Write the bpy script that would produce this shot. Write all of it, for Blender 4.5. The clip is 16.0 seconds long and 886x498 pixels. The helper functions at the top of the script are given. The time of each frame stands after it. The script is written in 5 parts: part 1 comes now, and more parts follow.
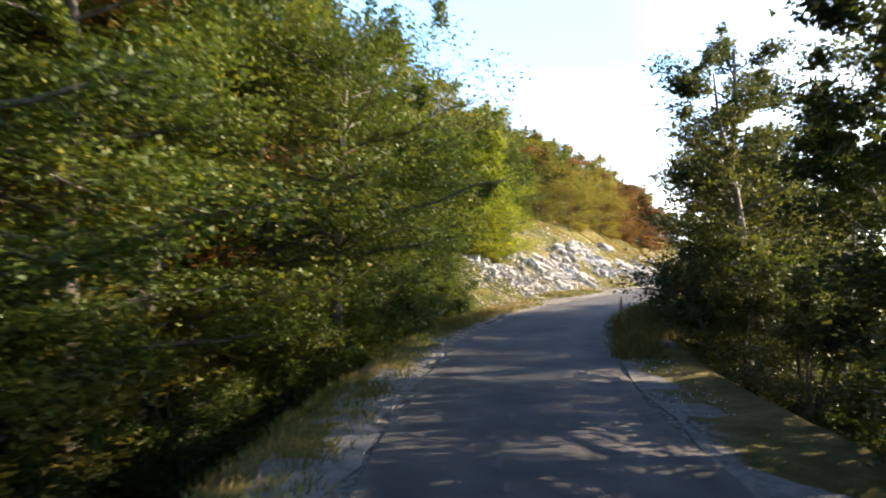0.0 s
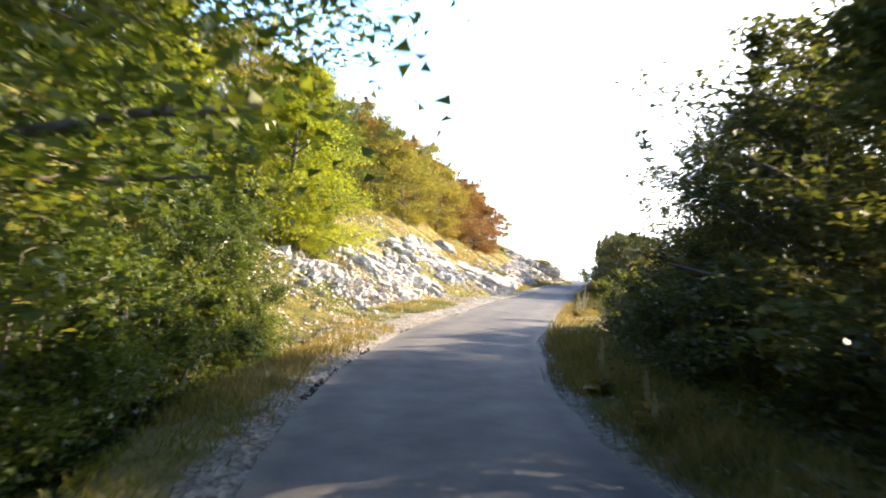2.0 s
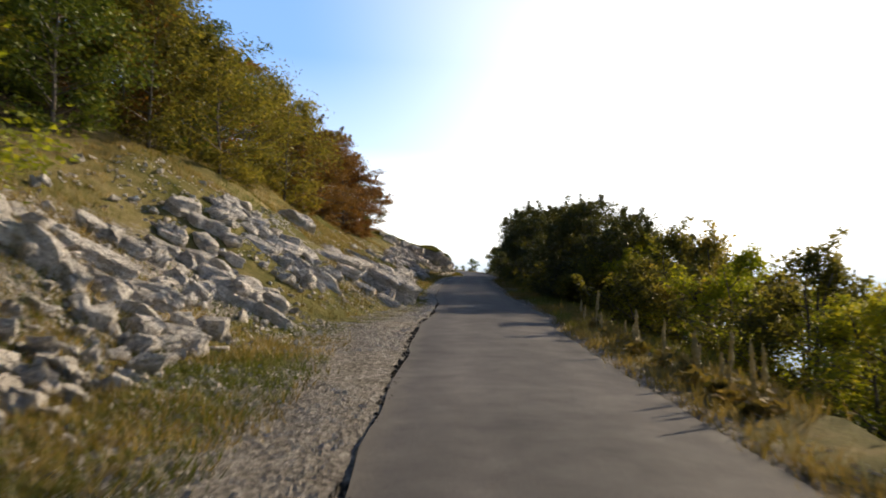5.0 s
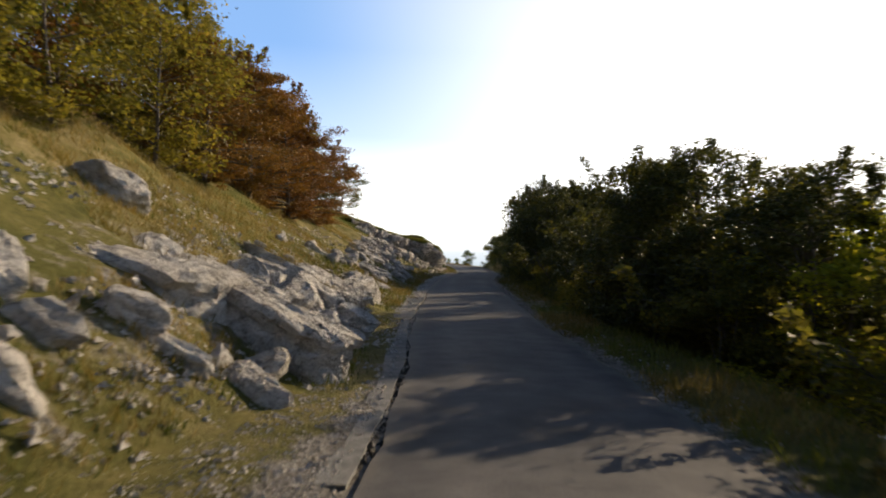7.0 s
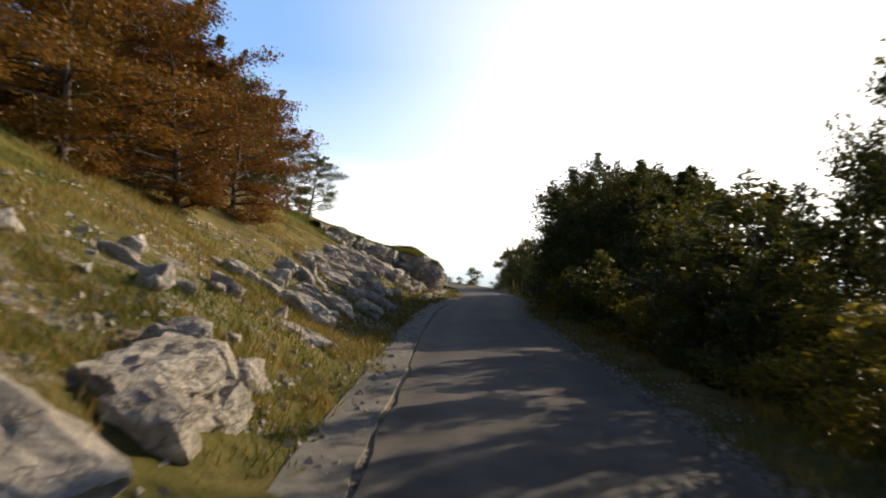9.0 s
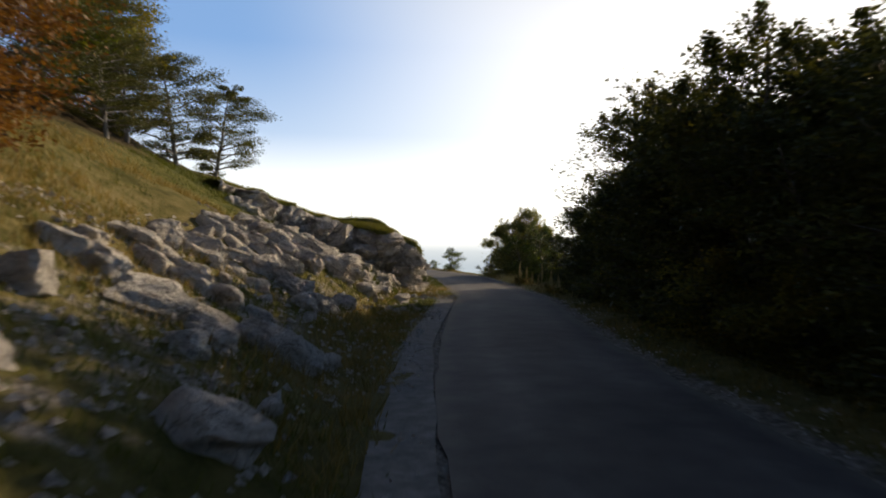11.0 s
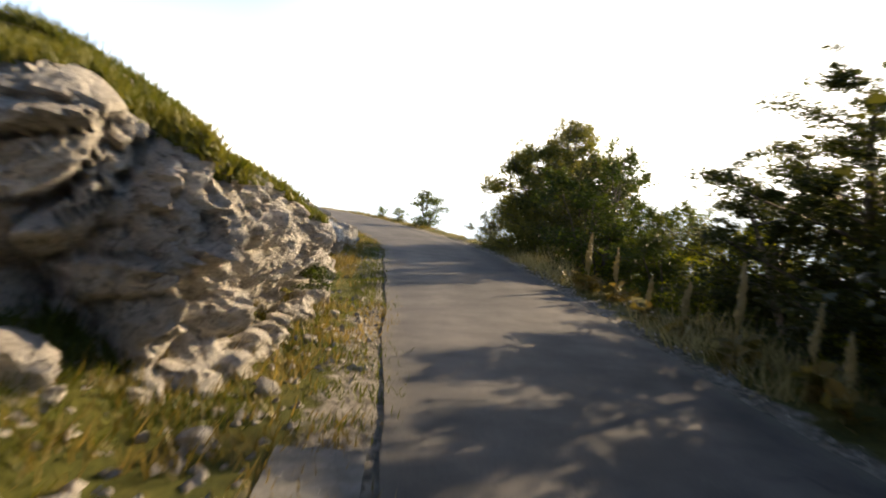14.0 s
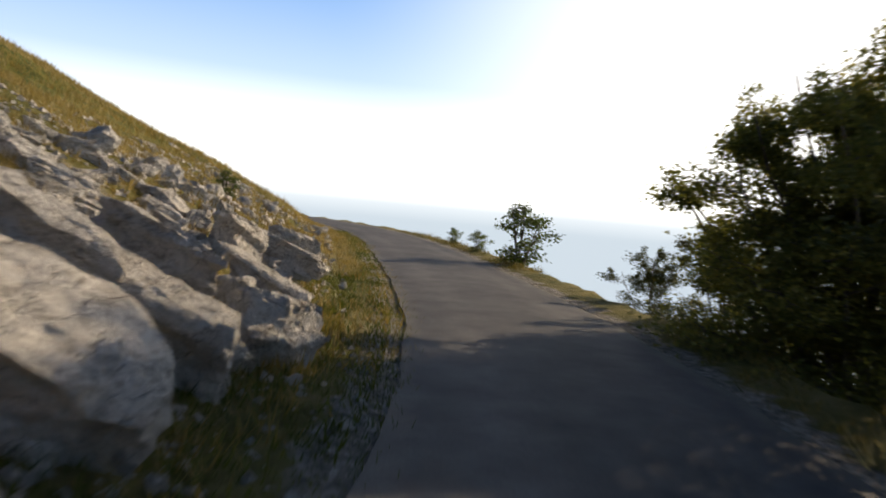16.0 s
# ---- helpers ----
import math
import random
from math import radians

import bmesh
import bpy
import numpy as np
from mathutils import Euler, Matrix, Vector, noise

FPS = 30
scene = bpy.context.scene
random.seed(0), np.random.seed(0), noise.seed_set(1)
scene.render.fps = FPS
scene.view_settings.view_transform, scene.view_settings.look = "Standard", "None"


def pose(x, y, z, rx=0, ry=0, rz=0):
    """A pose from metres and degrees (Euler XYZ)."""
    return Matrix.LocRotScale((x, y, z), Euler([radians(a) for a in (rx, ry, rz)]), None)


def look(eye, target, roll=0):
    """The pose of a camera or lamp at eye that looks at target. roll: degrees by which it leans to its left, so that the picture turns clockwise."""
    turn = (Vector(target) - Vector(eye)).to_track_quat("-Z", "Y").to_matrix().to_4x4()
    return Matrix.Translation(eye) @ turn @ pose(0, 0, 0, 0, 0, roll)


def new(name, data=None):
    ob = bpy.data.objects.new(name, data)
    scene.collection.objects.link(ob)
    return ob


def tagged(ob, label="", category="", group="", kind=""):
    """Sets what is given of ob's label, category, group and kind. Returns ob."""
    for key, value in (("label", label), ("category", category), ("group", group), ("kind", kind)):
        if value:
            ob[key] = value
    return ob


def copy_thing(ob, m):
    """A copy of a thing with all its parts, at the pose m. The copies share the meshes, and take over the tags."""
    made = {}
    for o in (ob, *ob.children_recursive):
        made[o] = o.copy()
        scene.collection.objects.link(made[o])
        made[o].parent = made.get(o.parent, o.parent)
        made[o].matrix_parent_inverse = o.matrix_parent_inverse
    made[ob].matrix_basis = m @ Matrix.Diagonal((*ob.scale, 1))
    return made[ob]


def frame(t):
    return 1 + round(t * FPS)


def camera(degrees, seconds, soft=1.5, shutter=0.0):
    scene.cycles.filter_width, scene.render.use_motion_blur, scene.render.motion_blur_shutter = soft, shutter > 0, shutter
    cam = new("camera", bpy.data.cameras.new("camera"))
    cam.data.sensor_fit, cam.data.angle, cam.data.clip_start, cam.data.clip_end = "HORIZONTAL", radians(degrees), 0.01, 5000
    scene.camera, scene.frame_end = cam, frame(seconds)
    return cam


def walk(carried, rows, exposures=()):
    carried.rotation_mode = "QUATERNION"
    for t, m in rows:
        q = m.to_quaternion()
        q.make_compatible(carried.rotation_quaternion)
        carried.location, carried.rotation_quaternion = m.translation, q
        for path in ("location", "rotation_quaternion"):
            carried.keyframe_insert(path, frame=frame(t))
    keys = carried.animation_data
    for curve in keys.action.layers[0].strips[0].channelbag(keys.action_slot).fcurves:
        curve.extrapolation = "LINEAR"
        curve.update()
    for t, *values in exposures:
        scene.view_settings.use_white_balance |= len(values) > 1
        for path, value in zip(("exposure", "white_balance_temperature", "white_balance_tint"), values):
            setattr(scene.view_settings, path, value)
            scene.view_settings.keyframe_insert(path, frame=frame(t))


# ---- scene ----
cam = camera(63.1, 16.0, soft=1.8, shutter=0.35)
PATH = [
    (0, (1.959, 1.842, 1.683), (1.89, 3.841, 1.704), 0.8),
    (0.5, (1.756, 4.43, 1.639), (1.871, 6.427, 1.627), 1.7),
    (1, (1.729, 7.051, 1.596), (1.985, 9.034, 1.585), 1.8),
    (1.5, (1.852, 9.719, 1.542), (2.242, 11.68, 1.532), 1.7),
    (2, (2.083, 12.423, 1.499), (2.533, 14.371, 1.539), 3.4),
    (2.5, (2.421, 15.193, 1.479), (2.924, 17.128, 1.504), 2.6),
    (3, (2.879, 18.05, 1.443), (3.44, 19.97, 1.476), 1.0),
    (3.5, (3.578, 20.929, 1.43), (4.229, 22.819, 1.484), 1.4),
    (4, (4.415, 23.831, 1.385), (5.134, 25.697, 1.439), 1.5),
    (4.5, (5.342, 26.713, 1.37), (6.112, 28.558, 1.419), 2.6),
    (5, (6.35, 29.559, 1.37), (7.162, 31.386, 1.399), 2.0),
    (5.2, (6.825, 30.706, 1.377), (7.65, 32.528, 1.398), 1.7),
    (7.3, (12.564, 42.808, 1.578), (13.395, 44.628, 1.58), 1.4),
    (7.5, (13.107, 43.982, 1.577), (13.924, 45.808, 1.59), 1.3),
    (8, (14.422, 46.967, 1.532), (15.228, 48.796, 1.589), 2.1),
    (8.5, (15.755, 49.96, 1.51), (16.576, 51.783, 1.568), 0.9),
    (9, (17.1, 52.998, 1.47), (17.932, 54.816, 1.522), 1.9),
    (9.2, (17.645, 54.247, 1.461), (18.483, 56.062, 1.515), 1.5),
    (11.3, (23.091, 67.552, 1.526), (24.034, 69.316, 1.525), 0.8),
    (11.5, (23.697, 68.778, 1.521), (24.653, 70.535, 1.527), 1.3),
    (12, (25.364, 71.732, 1.494), (26.336, 73.48, 1.505), 2.5),
    (12.5, (27.027, 74.582, 1.466), (28.015, 76.317, 1.344), 2.7),
    (13, (28.647, 77.363, 1.425), (29.654, 79.082, 1.239), 2.8),
    (13.5, (30.227, 80.077, 1.435), (31.243, 81.789, 1.243), 3.7),
    (14, (31.792, 82.712, 1.456), (32.769, 84.45, 1.306), 4.0),
    (14.5, (33.231, 85.324, 1.439), (34.169, 87.084, 1.291), 5.9),
    (15, (34.597, 87.994, 1.422), (35.487, 89.778, 1.263), 5.6),
    (15.5, (35.981, 90.769, 1.403), (36.817, 92.581, 1.27), 5.6),
    (16, (37.342, 93.636, 1.372), (38.099, 95.483, 1.253), 5.2),
]
EXPOSURES = [(t, stops, kelvin, 10) for t, stops, kelvin in ((0, 2.65, 6700), (1, 3.15, 6600), (2, 3.25, 6900), (2.5, 3.0, 7050), (3, 2.5, 7200), (4, 1.75, 7100), (5, 1.1, 7100), (7.5, 0.85, 7400), (8.0, 0.7, 7400), (8.5, 0.75, 7400), (9, 1.05, 7500), (11.5, 0.5, 7600), (12.5, 0.32, 7500), (13, 0.8, 7700), (13.5, 1.4, 7900), (14.5, 2.0, 8300), (15, 1.75, 8000), (16, 0.9, 7300))]
walk(cam, [(t, look(eye, target, roll)) for t, eye, target, roll in PATH], EXPOSURES)

# ---- world and sun ----
SUN_TO = Vector((0.964, 0.266, 0.0)).normalized()
SUN_EL = radians(21.3)
world = bpy.data.worlds.new("sky")
scene.world = world
world.use_nodes = True
wn = world.node_tree.nodes
sky = wn.new("ShaderNodeTexSky")
sky.sky_type = "NISHITA"
sky.sun_disc = False
sky.sun_elevation = SUN_EL
sky.sun_rotation = math.atan2(SUN_TO.x, SUN_TO.y)
sky.altitude = 1800
sky.air_density = 0.75
sky.dust_density = 0.15
sky.ozone_density = 3.0
wn["Background"].inputs["Strength"].default_value = 0.05
world.node_tree.links.new(sky.outputs[0], wn["Background"].inputs["Color"])
sun = new("sun", bpy.data.lights.new("sun", "SUN"))
sun.data.energy, sun.data.angle, sun.data.color = 5.0, radians(0.55), (1.0, 0.84, 0.64)
sun_from = SUN_TO * math.cos(SUN_EL) + Vector((0, 0, math.sin(SUN_EL)))
sun.matrix_world = look(sun_from * 100 + Vector((20, 50, 0)), (20, 50, 0))

# ---- materials ----
RNG = np.random.default_rng(7)


def material(name, rough=0.8, spec=0.3):
    m = bpy.data.materials.new(name)
    m.use_nodes = True
    b = m.node_tree.nodes["Principled BSDF"]
    b.inputs["Roughness"].default_value = rough
    b.inputs["Specular IOR Level"].default_value = spec
    return m, m.node_tree.nodes, m.node_tree.links, b


def noise_tex(n, l, scale, detail=4.0, coord="Object", rough=0.55, stretch=None):
    tc = n.new("ShaderNodeTexCoord")
    tx = n.new("ShaderNodeTexNoise")
    tx.inputs["Scale"].default_value = scale
    tx.inputs["Detail"].default_value = detail
    tx.inputs["Roughness"].default_value = rough
    if stretch:
        mp = n.new("ShaderNodeMapping")
        mp.inputs["Scale"].default_value = stretch
        l.new(tc.outputs[coord], mp.inputs["Vector"])
        l.new(mp.outputs[0], tx.inputs["Vector"])
    else:
        l.new(tc.outputs[coord], tx.inputs["Vector"])
    return tx.outputs["Fac"]


def ramp(n, l, fac, stops):
    r = n.new("ShaderNodeValToRGB")
    e = r.color_ramp.elements
    while len(e) < len(stops):
        e.new(0.5)
    for el, (pos, c) in zip(e, stops):
        el.position, el.color = pos, (*c, 1)
    l.new(fac, r.inputs["Fac"])
    return r.outputs["Color"]


def blend(n, l, fac, a, b, mode="MIX"):
    m = n.new("ShaderNodeMix")
    m.data_type, m.blend_type = "RGBA", mode
    for sock, v in ((m.inputs["Factor"], fac), (m.inputs[6], a), (m.inputs[7], b)):
        if isinstance(v, (int, float)):
            sock.default_value = v
        elif isinstance(v, tuple):
            sock.default_value = (*v, 1)
        else:
            l.new(v, sock)
    return m.outputs[2]


def bump(n, l, height, b, strength=0.5, dist=0.05, after=None):
    bp = n.new("ShaderNodeBump")
    bp.inputs["Strength"].default_value = strength
    bp.inputs["Distance"].default_value = dist
    l.new(height, bp.inputs["Height"])
    if after:
        l.new(after, bp.inputs["Normal"])
    l.new(bp.outputs[0], b.inputs["Normal"])
    return bp.outputs[0]


def calc(n, l, op, a, b=0.0):
    m = n.new("ShaderNodeMath")
    m.operation = op
    for i, v in enumerate((a, b)):
        if isinstance(v, (int, float)):
            m.inputs[i].default_value = v
        else:
            l.new(v, m.inputs[i])
    return m.outputs[0]


def leaf_material(name, stops, through_light=0.4):
    m, n, l, b = material(name, 0.55, 0.35)
    geo = n.new("ShaderNodeNewGeometry")
    info = n.new("ShaderNodeObjectInfo")
    patch = noise_tex(n, l, 0.9, 2.0)
    mixed = calc(n, l, "ADD", calc(n, l, "MULTIPLY", geo.outputs["Random Per Island"], 0.34), calc(n, l, "MULTIPLY", patch, 0.72))
    mixed = calc(n, l, "ADD", mixed, calc(n, l, "MULTIPLY", calc(n, l, "SUBTRACT", info.outputs["Random"], 0.55), 0.25))
    col = ramp(n, l, mixed, stops)
    l.new(col, b.inputs["Base Color"])
    tr = n.new("ShaderNodeBsdfTranslucent")
    glow = blend(n, l, 1.0, col, (1.0, 0.95, 0.55), "MULTIPLY")
    l.new(glow, tr.inputs["Color"])
    mx = n.new("ShaderNodeMixShader")
    mx.inputs[0].default_value = through_light
    l.new(b.outputs[0], mx.inputs[1])
    l.new(tr.outputs[0], mx.inputs[2])
    l.new(mx.outputs[0], n["Material Output"].inputs["Surface"])
    return m


LEAF_GREEN = leaf_material("leaf_green", [(0.2, (0.03, 0.05, 0.011)), (0.5, (0.085, 0.125, 0.02)), (0.74, (0.18, 0.2, 0.03)), (0.95, (0.38, 0.27, 0.05))], 0.45)
LEAF_BRIGHT = leaf_material("leaf_yellow_green", [(0.2, (0.13, 0.15, 0.014)), (0.48, (0.25, 0.3, 0.024)), (0.75, (0.4, 0.39, 0.036)), (0.95, (0.48, 0.34, 0.05))], 0.58)
LEAF_ORANGE = leaf_material("leaf_orange", [(0.2, (0.068, 0.05, 0.014)), (0.45, (0.165, 0.095, 0.022)), (0.7, (0.28, 0.132, 0.028)), (0.92, (0.35, 0.22, 0.05))])
LEAF_RED = leaf_material("leaf_rust", [(0.2, (0.08, 0.045, 0.015)), (0.5, (0.195, 0.088, 0.023)), (0.85, (0.31, 0.155, 0.038))])
LEAF_OLIVE = leaf_material("leaf_olive", [(0.2, (0.075, 0.082, 0.02)), (0.48, (0.175, 0.165, 0.036)), (0.75, (0.3, 0.25, 0.055)), (0.92, (0.38, 0.25, 0.065))], 0.62)
LEAF_DARK = leaf_material("leaf_dark_green", [(0.15, (0.03, 0.038, 0.012)), (0.5, (0.066, 0.076, 0.02)), (0.8, (0.13, 0.125, 0.03)), (0.95, (0.23, 0.165, 0.045))], 0.38)
LEAF_AIRY = leaf_material("leaf_backlit_green", [(0.15, (0.03, 0.042, 0.014)), (0.5, (0.07, 0.085, 0.024)), (0.8, (0.15, 0.15, 0.04)), (0.95, (0.3, 0.24, 0.06))], 0.5)
LEAF_GREY = leaf_material("leaf_grey_green", [(0.15, (0.06, 0.075, 0.022)), (0.5, (0.135, 0.15, 0.045)), (0.8, (0.26, 0.25, 0.08)), (0.95, (0.38, 0.32, 0.1))], 0.6)
NEEDLE = leaf_material("pine_needle", [(0.15, (0.04, 0.052, 0.018)), (0.55, (0.09, 0.105, 0.03)), (0.9, (0.19, 0.16, 0.05))], 0.35)
GRASS_MAT = leaf_material("grass_blade", [(0.2, (0.085, 0.085, 0.018)), (0.42, (0.19, 0.15, 0.04)), (0.62, (0.33, 0.24, 0.085)), (0.9, (0.5, 0.38, 0.16))], 0.35)
GREEN_GRASS = leaf_material("green_grass_blade", [(0.12, (0.045, 0.07, 0.012)), (0.5, (0.12, 0.14, 0.02)), (0.9, (0.28, 0.25, 0.06))], 0.35)
STALK_MAT = leaf_material("dry_stalk", [(0.15, (0.26, 0.22, 0.11)), (0.5, (0.42, 0.37, 0.21)), (0.9, (0.55, 0.5, 0.32))], 0.45)


def bark_material(name, dark, light):
    m, n, l, b = material(name, 0.9, 0.2)
    f = noise_tex(n, l, 6, 6, stretch=(1, 1, 0.25))
    l.new(ramp(n, l, f, [(0.3, dark), (0.7, light)]), b.inputs["Base Color"])
    bump(n, l, f, b, 0.8, 0.03)
    return m


BARK = bark_material("bark", (0.045, 0.036, 0.028), (0.2, 0.175, 0.15))
BARK_PALE = bark_material("pale_bark", (0.11, 0.1, 0.085), (0.36, 0.33, 0.29))


def rock_material():
    m, n, l, b = material("limestone", 0.9, 0.25)
    geo = n.new("ShaderNodeNewGeometry")
    info = n.new("ShaderNodeObjectInfo")

    def tex(scale, detail, rough=0.6, squash=1.0):
        mp = n.new("ShaderNodeMapping")
        mp.inputs["Scale"].default_value = (1, 1, squash)
        l.new(geo.outputs["Position"], mp.inputs["Vector"])
        tx = n.new("ShaderNodeTexNoise")
        tx.inputs["Scale"].default_value = scale
        tx.inputs["Detail"].default_value = detail
        tx.inputs["Roughness"].default_value = rough
        l.new(mp.outputs[0], tx.inputs["Vector"])
        return tx.outputs["Fac"]

    big, mid, fine = tex(1.6, 6), tex(6.5, 8, 0.72, 1.3), tex(28, 6, 0.7)
    base = ramp(n, l, big, [(0.3, (0.52, 0.48, 0.43)), (0.45, (0.7, 0.66, 0.6)), (0.6, (0.8, 0.765, 0.72)), (0.78, (0.7, 0.6, 0.52))])
    base = blend(n, l, calc(n, l, "MULTIPLY", info.outputs["Random"], 0.25), base, (0.34, 0.32, 0.3))
    stain = ramp(n, l, mid, [(0.3, (0.42, 0.4, 0.37)), (0.42, (0.82, 0.8, 0.77)), (0.48, (1, 1, 1)), (0.75, (1.1, 1.08, 1.05))])
    col = blend(n, l, 1.0, base, stain, "MULTIPLY")
    col = blend(n, l, 0.85, col, ramp(n, l, fine, [(0.33, (0.72, 0.7, 0.67)), (0.5, (0.97, 0.96, 0.95)), (0.68, (1.12, 1.11, 1.1))]), "MULTIPLY")
    vor = n.new("ShaderNodeTexVoronoi")
    vor.feature = "DISTANCE_TO_EDGE"
    vor.inputs["Scale"].default_value = 2.6
    wob = n.new("ShaderNodeTexNoise")
    wob.inputs["Scale"].default_value = 3.2
    wob.inputs["Detail"].default_value = 5
    l.new(geo.outputs["Position"], wob.inputs["Vector"])
    shift = n.new("ShaderNodeVectorMath")
    shift.operation = "ADD"
    l.new(geo.outputs["Position"], shift.inputs[0])
    l.new(wob.outputs["Color"], shift.inputs[1])
    l.new(shift.outputs[0], vor.inputs["Vector"])
    joint = ramp(n, l, vor.outputs["Distance"], [(0.0, (0, 0, 0)), (0.05, (1, 1, 1))])
    col = blend(n, l, 0.7, col, ramp(n, l, vor.outputs["Distance"], [(0.0, (0.4, 0.38, 0.35)), (0.025, (1, 1, 1))]), "MULTIPLY")
    moss = ramp(n, l, tex(2.7, 5), [(0.55, (0, 0, 0)), (0.75, (1, 1, 1))])
    col = blend(n, l, calc(n, l, "MULTIPLY", moss, 0.35), col, (0.17, 0.145, 0.09))
    l.new(col, b.inputs["Base Color"])
    first = bump(n, l, calc(n, l, "ADD", calc(n, l, "ADD", mid, calc(n, l, "MULTIPLY", joint, 0.35)), calc(n, l, "MULTIPLY", big, 1.5)), b, 1.0, 0.11)
    bump(n, l, fine, b, 0.8, 0.03, first)
    return m


ROCK = rock_material()


def ground_material():
    m, n, l, b = material("mountain_ground", 0.95, 0.15)
    zone = n.new("ShaderNodeVertexColor")
    zone.layer_name = "zone"
    sep = n.new("ShaderNodeSeparateColor")
    l.new(zone.outputs["Color"], sep.inputs[0])
    big = noise_tex(n, l, 0.5, 5)
    mid = noise_tex(n, l, 2.6, 6)
    fine = noise_tex(n, l, 22, 6, rough=0.7)
    grass = ramp(n, l, calc(n, l, "ADD", calc(n, l, "MULTIPLY", big, 0.5), calc(n, l, "MULTIPLY", mid, 0.5)),
                 [(0.36, (0.09, 0.09, 0.02)), (0.46, (0.17, 0.15, 0.05)), (0.55, (0.25, 0.205, 0.085)), (0.68, (0.34, 0.28, 0.145))])
    green = ramp(n, l, mid, [(0.3, (0.055, 0.07, 0.015)), (0.55, (0.13, 0.13, 0.028)), (0.75, (0.25, 0.2, 0.06))])
    col = blend(n, l, sep.outputs["Green"], grass, green)
    floor_c = ramp(n, l, mid, [(0.3, (0.03, 0.024, 0.014)), (0.55, (0.075, 0.055, 0.03)), (0.8, (0.14, 0.1, 0.05))])
    col = blend(n, l, sep.outputs["Blue"], col, floor_c)
    vor = n.new("ShaderNodeTexVoronoi")
    vor.inputs["Scale"].default_value = 17
    tc = n.new("ShaderNodeTexCoord")
    l.new(tc.outputs["Object"], vor.inputs["Vector"])
    grav = ramp(n, l, vor.outputs["Color"], [(0.1, (0.16, 0.145, 0.13)), (0.5, (0.3, 0.28, 0.25)), (0.9, (0.47, 0.44, 0.4))])
    grav = blend(n, l, 0.6, grav, ramp(n, l, mid, [(0.3, (0.55, 0.5, 0.42)), (0.6, (1, 1, 1))]), "MULTIPLY")
    edge = calc(n, l, "ADD", sep.outputs["Red"], calc(n, l, "MULTIPLY", calc(n, l, "SUBTRACT", mid, 0.5), 1.2))
    gmask = ramp(n, l, edge, [(0.38, (0, 0, 0)), (0.58, (1, 1, 1))])
    col = blend(n, l, gmask, col, grav)
    col = blend(n, l, 0.7, col, ramp(n, l, fine, [(0.3, (0.5, 0.48, 0.45)), (0.6, (1.1, 1.08, 1.05))]), "MULTIPLY")
    l.new(col, b.inputs["Base Color"])
    first = bump(n, l, calc(n, l, "ADD", fine, mid), b, 0.8, 0.08)
    bump(n, l, calc(n, l, "MULTIPLY", vor.outputs["Distance"], gmask), b, 0.6, 0.05, first)
    return m


